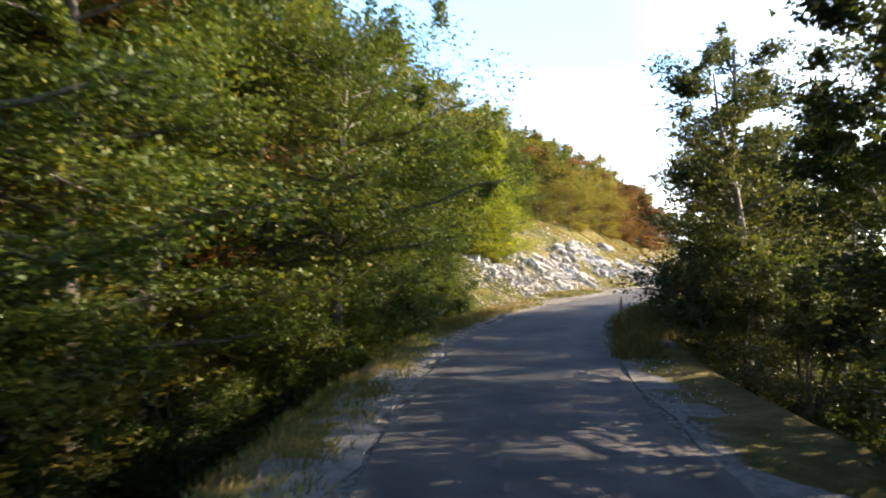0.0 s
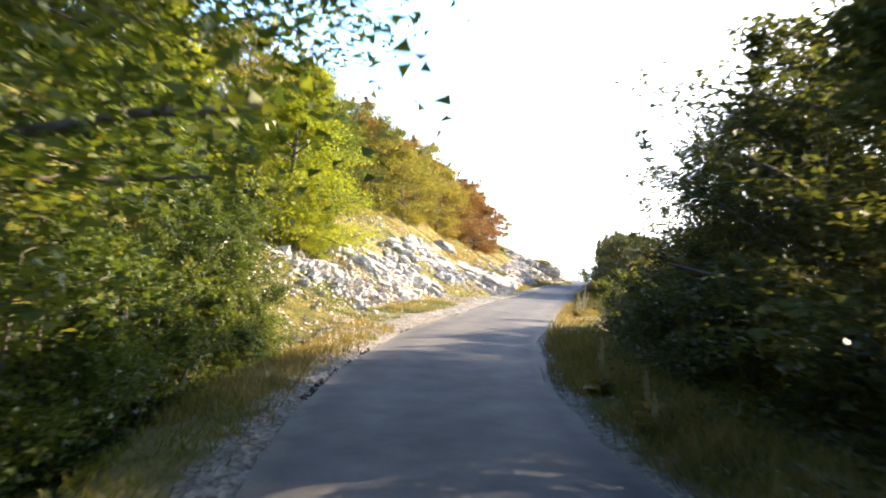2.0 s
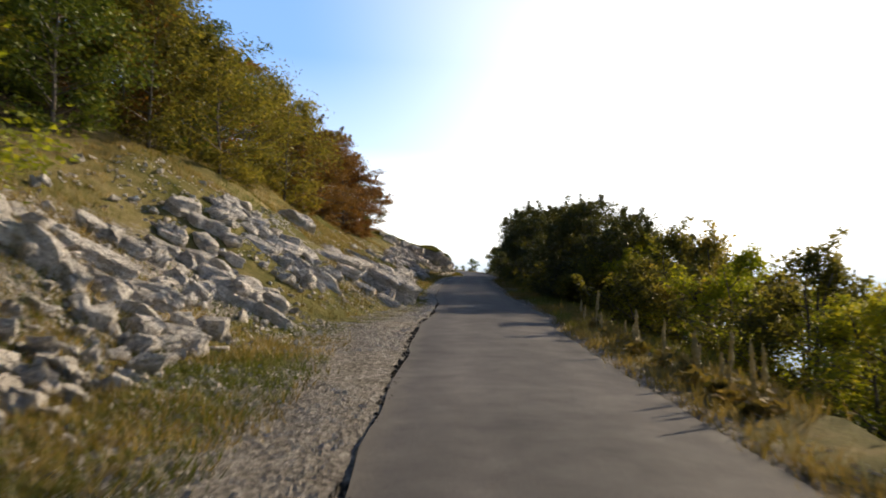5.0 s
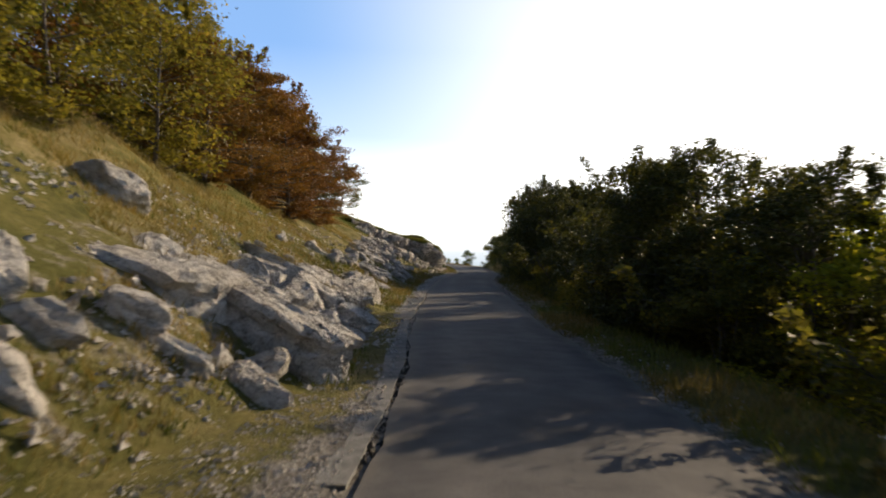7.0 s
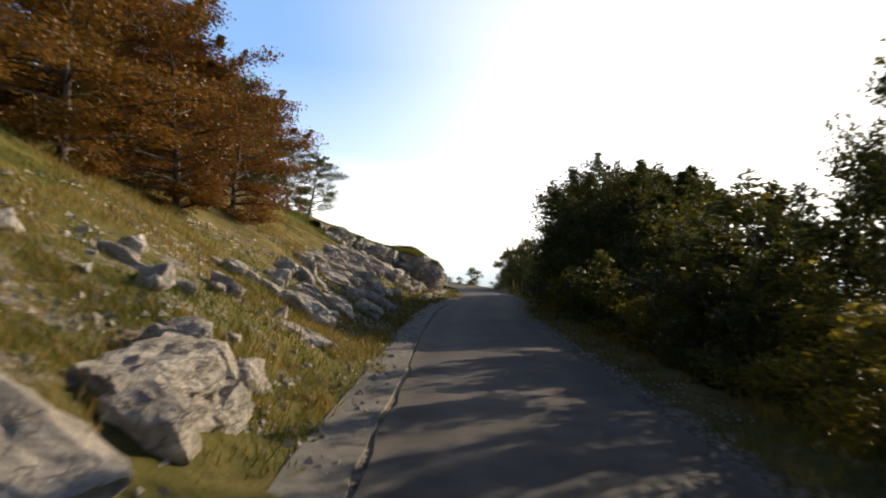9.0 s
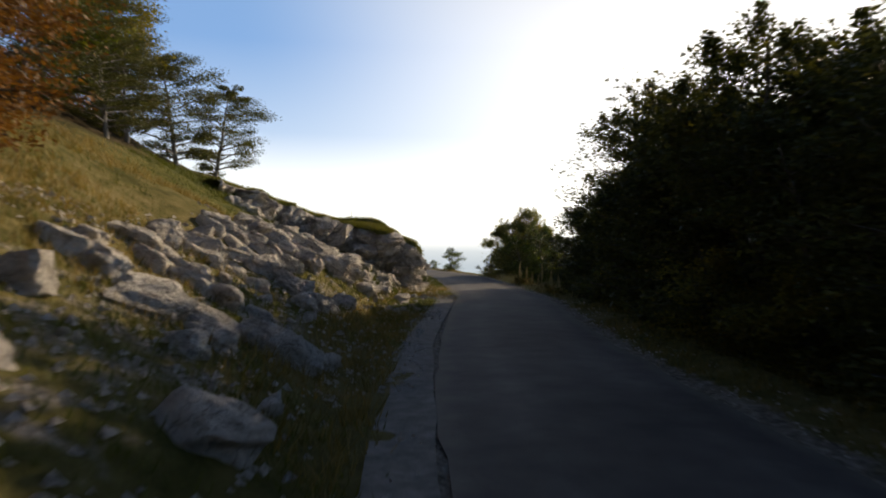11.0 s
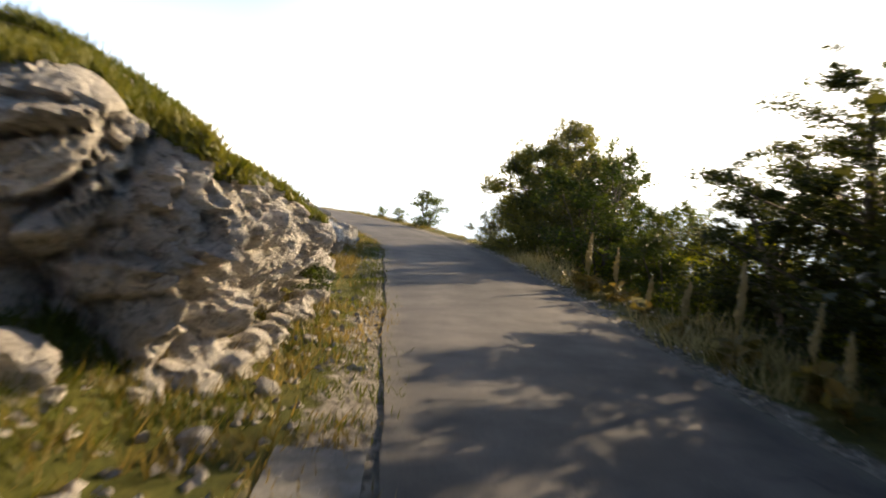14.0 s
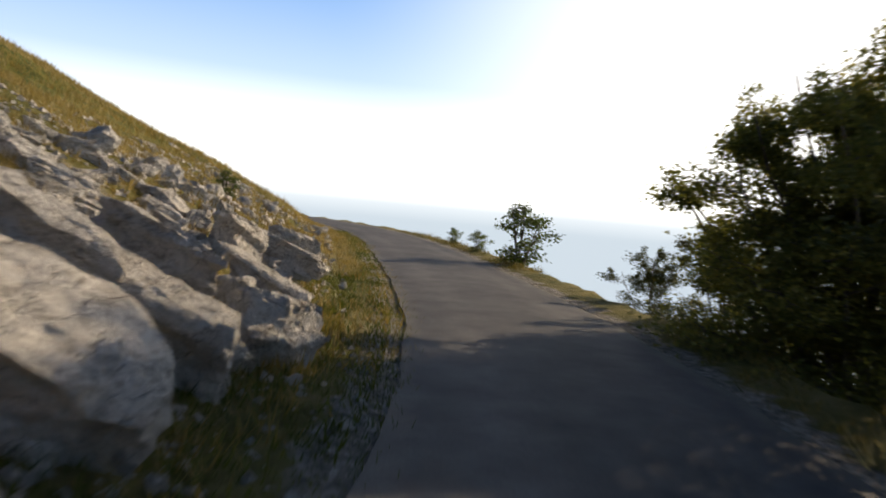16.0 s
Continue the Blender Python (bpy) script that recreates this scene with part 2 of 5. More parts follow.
def asphalt_material():
    m, n, l, b = material("old_asphalt", 0.82, 0.35)
    tc = n.new("ShaderNodeTexCoord")
    uv = n.new("ShaderNodeSeparateXYZ")
    l.new(tc.outputs["UV"], uv.inputs[0])
    fine = noise_tex(n, l, 60, 5, rough=0.75)
    mid = noise_tex(n, l, 2.2, 6)
    big = noise_tex(n, l, 0.35, 3)
    col = ramp(n, l, calc(n, l, "ADD", calc(n, l, "MULTIPLY", mid, 0.5), calc(n, l, "MULTIPLY", big, 0.5)),
               [(0.35, (0.058, 0.056, 0.057)), (0.5, (0.094, 0.089, 0.088)), (0.65, (0.134, 0.126, 0.122))])
    wave = calc(n, l, "ABSOLUTE", calc(n, l, "SUBTRACT", calc(n, l, "ABSOLUTE", calc(n, l, "SUBTRACT", uv.outputs["X"], 0.52)), 0.26))
    track = ramp(n, l, wave, [(0.0, (1.25, 1.23, 1.2)), (0.13, (0.92, 0.92, 0.93))])
    col = blend(n, l, 0.8, col, track, "MULTIPLY")
    edge = calc(n, l, "ADD", calc(n, l, "ABSOLUTE", calc(n, l, "SUBTRACT", uv.outputs["X"], 0.5)), calc(n, l, "MULTIPLY", calc(n, l, "SUBTRACT", mid, 0.5), 0.12))
    dust = ramp(n, l, edge, [(0.42, (0, 0, 0)), (0.5, (1, 1, 1))])
    col = blend(n, l, calc(n, l, "MULTIPLY", dust, 0.5), col, (0.2, 0.18, 0.15))
    col = blend(n, l, 0.75, col, ramp(n, l, fine, [(0.33, (0.6, 0.6, 0.6)), (0.55, (1.05, 1.05, 1.05)), (0.75, (1.3, 1.28, 1.25))]), "MULTIPLY")
    vor = n.new("ShaderNodeTexVoronoi")
    vor.feature = "DISTANCE_TO_EDGE"
    vor.inputs["Scale"].default_value = 0.55
    wob = n.new("ShaderNodeVectorMath")
    wob.operation = "ADD"
    nz = n.new("ShaderNodeTexNoise")
    nz.inputs["Scale"].default_value = 1.4
    nz.inputs["Detail"].default_value = 5
    l.new(tc.outputs["Object"], nz.inputs["Vector"])
    l.new(tc.outputs["Object"], wob.inputs[0])
    l.new(nz.outputs["Color"], wob.inputs[1])
    l.new(wob.outputs[0], vor.inputs["Vector"])
    crack = ramp(n, l, vor.outputs["Distance"], [(0.002, (1, 1, 1)), (0.012, (0, 0, 0))])
    some = ramp(n, l, big, [(0.58, (0, 0, 0)), (0.63, (1, 1, 1))])
    cm = calc(n, l, "MULTIPLY", crack, some)
    col = blend(n, l, calc(n, l, "MULTIPLY", cm, 0.55), col, (0.03, 0.028, 0.026))
    l.new(col, b.inputs["Base Color"])
    bump(n, l, calc(n, l, "SUBTRACT", calc(n, l, "ADD", fine, calc(n, l, "MULTIPLY", mid, 1.5)), cm), b, 0.5, 0.012)
    return m


def plain_material(name, stops, scale=5, rough=0.9, strength=0.5):
    m, n, l, b = material(name, rough, 0.25)
    f = noise_tex(n, l, scale, 7, rough=0.65)
    g = noise_tex(n, l, scale * 7, 5, rough=0.7)
    col = ramp(n, l, f, stops)
    col = blend(n, l, 0.6, col, ramp(n, l, g, [(0.3, (0.6, 0.6, 0.6)), (0.6, (1.08, 1.08, 1.06))]), "MULTIPLY")
    l.new(col, b.inputs["Base Color"])
    bump(n, l, calc(n, l, "ADD", f, g), b, strength, 0.03)
    return m


GROUND_MAT = ground_material()
ASPHALT = asphalt_material()
CONCRETE = plain_material("weathered_concrete", [(0.3, (0.13, 0.127, 0.122)), (0.5, (0.22, 0.213, 0.2)), (0.7, (0.33, 0.318, 0.3))])
MOSSY = plain_material("overgrown_concrete", [(0.3, (0.07, 0.068, 0.045)), (0.5, (0.15, 0.14, 0.105)), (0.7, (0.27, 0.25, 0.21))], 4)
DEADWOOD = plain_material("dead_wood", [(0.3, (0.2, 0.17, 0.14)), (0.7, (0.42, 0.38, 0.33))], 12)
STEEL = plain_material("weathered_post", [(0.3, (0.2, 0.19, 0.18)), (0.7, (0.38, 0.36, 0.34))], 9, 0.6)
# near-black colour standing in for shade along the asphalt's left edge
EDGE_SHADE = plain_material("dark_edge_shade", [(0.3, (0.03, 0.025, 0.02)), (0.7, (0.09, 0.075, 0.055))], 8)

# ---- the road's line and the land round it ----
CENTRE = [(9.0, -45), (5.2, -27), (3.2, -12), (2.5, 0), (2.6, 8), (3.0, 14), (3.8, 19.5), (4.85, 23.2), (6.3, 27.4), (8.1, 31.3), (11.0, 37.7), (13.2, 42.5), (15.4, 46.75), (17.05, 50.4), (19.3, 55.6), (22.3, 62), (25.3, 68.3), (28.6, 74.9), (31.5, 79.9), (34.0, 84.2), (36.15, 88.6), (38.45, 93.7), (40.7, 98.8), (42.2, 103.5), (44.3, 112), (45.5, 118), (46.3, 125), (45.6, 134), (42, 146), (34, 158), (20, 168)]
HALF = 1.42


def smooth_line(points, step=0.5):
    p = np.array(points, float)
    p = np.vstack([2 * p[0] - p[1], p, 2 * p[-1] - p[-2]])
    out = []
    for i in range(1, len(p) - 2):
        n = max(2, int(np.linalg.norm(p[i + 1] - p[i]) / step))
        t = np.linspace(0, 1, n, endpoint=False)[:, None]
        a, b, c, d = p[i - 1], p[i], p[i + 1], p[i + 2]
        out.append(0.5 * (2 * b + (c - a) * t + (2 * a - 5 * b + 4 * c - d) * t**2 + (3 * b - a - 3 * c + d) * t**3))
    return np.vstack([*out, p[-2:-1]])


LINE = smooth_line(CENTRE)
TANGENT = np.gradient(LINE, axis=0)
TANGENT /= np.linalg.norm(TANGENT, axis=1)[:, None]
LEFTWARD = np.stack([-TANGENT[:, 1], TANGENT[:, 0]], 1)
RUN = np.r_[0, np.cumsum(np.linalg.norm(np.diff(LINE, axis=0), axis=1))]


def along(x, y):
    """For points of the plan: the road's y beside them, and how far to the left of its middle they lie."""
    x, y = np.atleast_1d(np.asarray(x, float)), np.atleast_1d(np.asarray(y, float))
    k = np.empty(len(x), int)
    for a in range(0, len(x), 4000):
        d2 = (x[a:a + 4000, None] - LINE[:, 0]) ** 2 + (y[a:a + 4000, None] - LINE[:, 1]) ** 2
        k[a:a + 4000] = d2.argmin(1)
    off = np.stack([x - LINE[k, 0], y - LINE[k, 1]], 1)
    d = (off * LEFTWARD[k]).sum(1)
    far = np.hypot(off[:, 0], off[:, 1])
    d = np.where(np.abs(d) < 0.7 * far, np.sign(d) * far, d)
    return RUN[k] * 0 + LINE[k, 1], d


def lateral(p, d):
    """The place d metres left of the road's middle (minus: right) where the road's y is p."""
    k = int(np.abs(LINE[:, 1] - p).argmin())
    f = LINE[k] + LEFTWARD[k] * d
    return float(f[0]), float(f[1])


def soft_noise(x, y, scale, seed):
    """Smooth lattice noise between -1 and 1."""
    g = np.random.default_rng(seed).uniform(-1, 1, (256, 256))
    u, v = x / scale + 1000, y / scale + 1000
    i, j = np.floor(u).astype(int), np.floor(v).astype(int)
    a, b = u - i, v - j
    a, b = a * a * (3 - 2 * a), b * b * (3 - 2 * b)
    at = lambda q, r: g[q % 256, r % 256]  # noqa: E731
    return (at(i, j) * (1 - a) + at(i + 1, j) * a) * (1 - b) + (at(i, j + 1) * (1 - a) + at(i + 1, j + 1) * a) * b


def step01(x, a, b):
    t = np.clip((x - a) / (b - a), 0, 1)
    return t * t * (3 - 2 * t)


VERGE_AT = [-50, 0, 18, 24, 28, 34, 42, 46.5, 50, 60, 66, 75, 84, 88, 91, 95, 103, 115, 170]
VERGE_IS = [1.2, 1.3, 1.2, 1.4, 2.2, 2.9, 2.3, 1.3, 0.9, 0.9, 1.2, 1.0, 1.6, 1.2, 1.0, 1.1, 1.0, 1.0, 1.0]


def height(x, y):
    shape = np.shape(x)
    x, y = np.ravel(np.asarray(x, float)), np.ravel(np.asarray(y, float))
    p, d = along(x, y)
    e, f = d - HALF, -d - HALF
    rough = soft_noise(x, y, 1.1, 3) * 0.12 + soft_noise(x, y, 3.7, 4) * 0.3
    verge = np.interp(p, VERGE_AT, VERGE_IS)
    up = np.maximum(e - verge, 0)
    steep = np.interp(p, [24, 34, 46, 55, 66, 84, 92, 110], [0.5, 0.52, 0.62, 0.62, 0.56, 0.54, 0.54, 0.5])
    hill = steep * np.minimum(up, 6) + np.interp(p, [90, 96], [0.5, 0.43]) * np.clip(up - 6, 0, 34) + 0.38 * np.clip(up - 40, 0, 160)
    hill = hill + rough * np.clip(up / 1.5, 0, 1)
    # a rocky spur comes down to the road, cut steeply on the side that the road comes from
    spur = step01(p + 0.46 * e, 87.65, 88.2) * (1 - 0.36 * step01(p, 88.3, 91.0)) * (1 - step01(p, 90.9, 92.4))
    hill = hill + spur * (np.clip(1.5 - 0.27 * np.abs(up - 0.8), 0, 1.5)) * step01(up, 0.4, 0.95)
    hill = hill + spur * 0.4 * step01(up, 0.65, 1.25) * (1 - step01(up, 1.4, 2.8))
    hollow = -1.7 * step01(e, 1.0, 2.2) + 0.3 * np.maximum(e - 5.5, 0) + rough * np.clip(e - 1.5, 0, 1)
    w = step01(p, 21.5, 29.0)
    left = w * hill + (1 - w) * hollow
    lip = 0.06 * step01(f, 0.5, 1.3) + 0.17 * step01(p, 14.6, 15.6) * (1 - step01(p, 24.5, 28)) * step01(f, 0.2, 0.75)
    drop = np.maximum(f - np.interp(p, [10, 15, 33, 38, 50, 60, 90, 100], [1.5, 1.25, 1.25, 1.5, 1.4, 1.2, 1.2, 1.0]), 0)
    right = lip - 0.85 * np.minimum(drop, 25) - 0.6 * np.maximum(drop - 25, 0) + rough * np.clip(drop / 2, 0, 1.5)
    z = np.where(d > 0, left, right) * (np.abs(d) > HALF - 0.1)
    z = np.where(np.abs(d) <= HALF + 0.15, -0.03, z)
    edge = np.clip((np.abs(d) - HALF) / 0.5, 0, 1)
    z = z + soft_noise(x, y, 0.5, 9) * 0.03 * edge
    return np.maximum(z, -900).reshape(shape)


def ground_z(x, y):
    return float(height([x], [y])[0])


def mesh_object(name, verts, faces, mat, parent=None, smooth=False):
    me = bpy.data.meshes.new(name)
    verts, faces = np.asarray(verts, np.float32), np.asarray(faces, np.int32)
    me.vertices.add(len(verts))
    me.vertices.foreach_set("co", verts.ravel())
    n, k = faces.shape
    me.loops.add(n * k)
    me.loops.foreach_set("vertex_index", faces.ravel())
    me.polygons.add(n)
    me.polygons.foreach_set("loop_start", np.arange(0, n * k, k, dtype=np.int32))
    me.polygons.foreach_set("use_smooth", np.full(n, smooth))
    me.update(calc_edges=True)
    if mat:
        me.materials.append(mat)
    ob = new(name, me)
    ob.parent = parent
    return ob


def stretched(a, b, step, far, grow=1.32):
    mid = np.arange(a, b + step, step)
    s = step
    lo, hi = [mid[0]], [mid[-1]]
    while lo[-1] > -far:
        s *= grow
        lo.append(lo[-1] - s)
    s = step
    while hi[-1] < far:
        s *= grow
        hi.append(hi[-1] + s)
    return np.r_[lo[:0:-1], mid, hi[1:]]


def grid_faces(nx, ny):
    i, j = np.meshgrid(np.arange(nx - 1), np.arange(ny - 1), indexing="ij")
    a = (i * ny + j).ravel()
    return np.stack([a, a + ny, a + ny + 1, a + 1], 1)


gx, gy = stretched(-14, 56, 0.36, 2600), stretched(-6, 128, 0.36, 2600)
GX, GY = np.meshgrid(gx, gy, indexing="ij")
GZ = height(GX, GY)
ground = mesh_object("ground", np.stack([GX, GY, GZ], -1).reshape(-1, 3), grid_faces(len(gx), len(gy)), GROUND_MAT, smooth=True)
tagged(ground, "rocky mountainside of dry grass and gravel falling away beside a road", "ground", kind="structure")
gp, gd = along(GX.ravel(), GY.ravel())
ge, gf = gd - HALF, -gd - HALF
verge_l = np.interp(gp, VERGE_AT, VERGE_IS)
gravel = np.where(gd > 0, np.clip(1.15 - ge / (verge_l * np.interp(gp, [24, 30, 42, 48], [0.5, 0.75, 0.8, 0.5])), 0, 1), np.clip(0.9 - gf / 0.7, 0, 1))
gravel = np.maximum(gravel, 0.75 * step01(gp, 30, 33) * (1 - step01(gp, 40, 44)) * step01(ge, 2.4, 3.2) * (1 - step01(ge, 6, 8)))
gravel = np.maximum(gravel, 0.4 * step01(gp, 42, 46) * (1 - step01(gp, 100, 108)) * step01(ge, 1.2, 2) * (1 - step01(ge, 3.5, 5)))
green = np.clip(0.8 * step01(gp, 80, 84) * (1 - step01(gp, 92, 95)) + 0.5 * soft_noise(GX.ravel(), GY.ravel(), 5, 21) + 0.25 + 0.5 * step01(gp, 60, 90) * step01(ge, 3, 7), 0, 1)
woods = np.where(gd > 0, np.maximum((1 - step01(gp, 20, 27)) * step01(ge, 0.9, 1.5), step01(ge, 7.5, 10) * step01(gp, 36, 44) * (1 - step01(gp, 88, 96))), step01(gf, 1.1, 1.9) * (1 - 0.75 * step01(gf, 7, 13)))
attr = ground.data.color_attributes.new("zone", "FLOAT_COLOR", "POINT")
attr.data.foreach_set("color", np.stack([gravel, green, woods, np.ones_like(green)], 1).astype(np.float32).ravel())


def strip(name, k0, k1, cols, mat, wob=0.0, seed=1, parent=None, top=0.0, thick=0.08):
    """A slab along the road: cols are its places left of the road's middle, from its left edge to its right."""
    r = np.random.default_rng(seed)
    n = k1 - k0
    cols = np.array(cols, float)
    lat = np.tile(cols, (n, 1))
    for side in (0, -1):
        w = np.convolve(r.normal(size=n + 8), np.ones(3) / 3, "same")[4:4 + n] * wob
        lat[:, side] += w
    base = LINE[k0:k1, None, :] + LEFTWARD[k0:k1, None, :] * lat[:, :, None]
    z = top + 0.03 * (1 - (lat / HALF) ** 2).clip(0, 1)
    m = len(cols)
    up = np.concatenate([base, z[..., None]], -1)
    down_l, down_r = up[:, :1].copy(), up[:, -1:].copy()
    down_l[..., 2] -= thick
    down_r[..., 2] -= thick
    v = np.concatenate([down_l, up, down_r], 1)
    ob = mesh_object(name, v.reshape(-1, 3), grid_faces(n, m + 2)[:, ::-1], mat, parent, smooth=False)
    uvs = np.zeros((n, m + 2, 2))
    uvs[:, 1:-1, 0] = np.clip((HALF - lat) / (2 * HALF), 0, 1)
    uvs[:, 0, 0], uvs[:, -1, 0] = 0, 1
    uvs[..., 1] = RUN[k0:k1, None]
    idx = np.empty(len(ob.data.loops), np.int32)
    ob.data.loops.foreach_get("vertex_index", idx)
    ob.data.uv_layers.new(name="UVMap").data.foreach_set("uv", uvs.reshape(-1, 2)[idx].astype(np.float32).ravel())
    return ob


def at_y(p):
    return int(np.abs(LINE[:, 1] - p).argmin())


road = strip("road", 20, len(LINE) - 4, np.linspace(HALF, -HALF, 9), ASPHALT, 0.05, 5, top=0.0, thick=0.12)
tagged(road, "narrow single-lane road of worn grey asphalt with crumbling edges", "road", kind="structure")
shoulder = strip("pavement", at_y(45), at_y(56), [HALF + 0.3, HALF + 0.18, HALF + 0.06], CONCRETE, 0.04, 12, top=0.005, thick=0.1)
tagged(shoulder, "narrow crumbling concrete edging beside the asphalt", "road shoulder", kind="structure")
shoulder = strip("pavement", at_y(55.5), at_y(86), [HALF + 0.56, HALF + 0.3, HALF + 0.06], CONCRETE, 0.03, 8, top=0.012, thick=0.1)
tagged(shoulder, "cracked pale concrete shoulder along the asphalt edge", "road shoulder", kind="structure")
shoulder = strip("pavement", at_y(-8), at_y(17), [HALF + 0.8, HALF + 0.4, HALF + 0.05], CONCRETE, 0.14, 9, top=-0.005, thick=0.5)
tagged(shoulder, "broken pale concrete shoulder with grass growing over it", "road shoulder", kind="structure")
shoulder = strip("pavement", at_y(-8), at_y(15), [-HALF - 0.06, -HALF - 0.5, -HALF - 1.05], CONCRETE, 0.1, 10, top=-0.005, thick=0.3)
tagged(shoulder, "worn pale concrete apron between the asphalt and the drop", "road shoulder", kind="structure")

# ---- glowing backdrop of far haze, low sky and sun glare ----
def make_backdrop():
    m = bpy.data.materials.new("glowing_haze_sky")
    m.use_nodes = True
    n, l = m.node_tree.nodes, m.node_tree.links
    n.remove(n["Principled BSDF"])
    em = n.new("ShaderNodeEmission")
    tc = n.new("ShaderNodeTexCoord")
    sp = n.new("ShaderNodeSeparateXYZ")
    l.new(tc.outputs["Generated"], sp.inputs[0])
    # emission colours by height: sea haze, bright horizon, then blue sky
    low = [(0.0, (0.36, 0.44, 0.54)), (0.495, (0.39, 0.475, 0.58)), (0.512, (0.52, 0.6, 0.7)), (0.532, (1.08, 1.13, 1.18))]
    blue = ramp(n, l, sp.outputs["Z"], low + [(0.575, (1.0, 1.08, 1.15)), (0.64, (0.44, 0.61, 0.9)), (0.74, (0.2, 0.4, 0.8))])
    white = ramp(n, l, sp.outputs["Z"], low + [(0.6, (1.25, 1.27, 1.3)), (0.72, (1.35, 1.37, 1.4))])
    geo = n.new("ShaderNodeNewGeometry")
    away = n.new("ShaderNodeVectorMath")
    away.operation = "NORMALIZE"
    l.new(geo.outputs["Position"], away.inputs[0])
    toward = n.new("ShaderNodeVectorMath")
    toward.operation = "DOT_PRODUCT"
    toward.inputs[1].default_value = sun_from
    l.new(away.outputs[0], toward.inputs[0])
    # sun glare painted in: the glow turns white towards the sun
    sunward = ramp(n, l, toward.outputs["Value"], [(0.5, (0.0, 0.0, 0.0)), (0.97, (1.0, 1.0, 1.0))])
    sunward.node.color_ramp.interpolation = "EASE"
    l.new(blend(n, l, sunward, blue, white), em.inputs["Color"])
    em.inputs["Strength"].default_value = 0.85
    clear = n.new("ShaderNodeBsdfTransparent")
    mx = n.new("ShaderNodeMixShader")
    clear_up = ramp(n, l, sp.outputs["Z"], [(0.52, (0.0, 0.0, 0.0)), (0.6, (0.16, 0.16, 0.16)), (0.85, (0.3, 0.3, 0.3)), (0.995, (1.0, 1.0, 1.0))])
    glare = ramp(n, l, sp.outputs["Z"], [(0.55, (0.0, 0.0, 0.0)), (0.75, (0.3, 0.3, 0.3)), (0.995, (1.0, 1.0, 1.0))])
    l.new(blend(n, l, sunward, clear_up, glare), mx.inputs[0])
    l.new(em.outputs[0], mx.inputs[1])
    l.new(clear.outputs[0], mx.inputs[2])
    l.new(mx.outputs[0], n["Material Output"].inputs["Surface"])
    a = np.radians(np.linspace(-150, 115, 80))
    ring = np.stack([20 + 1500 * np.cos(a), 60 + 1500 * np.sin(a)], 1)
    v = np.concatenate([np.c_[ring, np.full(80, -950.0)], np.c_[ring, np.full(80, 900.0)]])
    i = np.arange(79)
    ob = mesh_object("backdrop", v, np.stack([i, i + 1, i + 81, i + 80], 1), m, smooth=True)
    tagged(ob, "glowing backdrop painted with sea haze, blue sky and sun glare", "backdrop", kind="structure")


make_backdrop()


# ---- plants ----
def tube(path, radii, sides=5):
    path, radii = np.asarray(path, float), np.asarray(radii, float)
    t = np.gradient(path, axis=0)
    t /= np.linalg.norm(t, axis=1)[:, None] + 1e-9
    ref = np.where(np.abs(t[:, 2:3]) > 0.9, np.array([[1.0, 0, 0]]), np.array([[0, 0, 1.0]]))
    u = np.cross(t, ref)
    u /= np.linalg.norm(u, axis=1)[:, None] + 1e-9
    w = np.cross(t, u)
    a = np.linspace(0, 2 * np.pi, sides, endpoint=False)
    v = path[:, None] + radii[:, None, None] * (np.cos(a)[None, :, None] * u[:, None] + np.sin(a)[None, :, None] * w[:, None])
    n = len(path)
    i, j = np.meshgrid(np.arange(n - 1), np.arange(sides), indexing="ij")
    a0 = (i * sides + j).ravel()
    b0 = (i * sides + (j + 1) % sides).ravel()
    return v.reshape(-1, 3), np.stack([a0, b0, b0 + sides, a0 + sides], 1)


class Pile:
    def __init__(self):
        self.v, self.f, self.n = [], [], 0

    def add(self, v, f):
        self.v.append(v)
        self.f.append(f + self.n)
        self.n += len(v)

    def get(self):
        return np.concatenate(self.v), np.concatenate(self.f)


def leaves(r, centres, size, droop=0.25, simple=False):
    n = len(centres)
    out = r.normal(size=(n, 3))
    out[:, 2] = np.abs(out[:, 2]) * 0.4 - droop
    out /= np.linalg.norm(out, axis=1)[:, None]
    nor = r.normal(size=(n, 3)) + np.array([0, 0, 1.0])
    side = np.cross(out, nor)
    side /= np.linalg.norm(side, axis=1)[:, None] + 1e-9
    up = np.cross(side, out)
    s = (size * r.uniform(0.65, 1.35, n))[:, None]
    if simple:
        v = np.stack([centres + side * s * 0.34, centres + out * s * 1.05, centres - side * s * 0.34 + up * s * 0.15], 1)
        return v.reshape(-1, 3), np.arange(3 * n).reshape(n, 3)
    v = np.stack([centres, centres + out * s * 0.5 + side * s * 0.36 + up * s * 0.1, centres + out * s, centres + out * s * 0.5 - side * s * 0.36 + up * s * 0.1], 1)
    return v.reshape(-1, 3), np.arange(4 * n).reshape(n, 4)


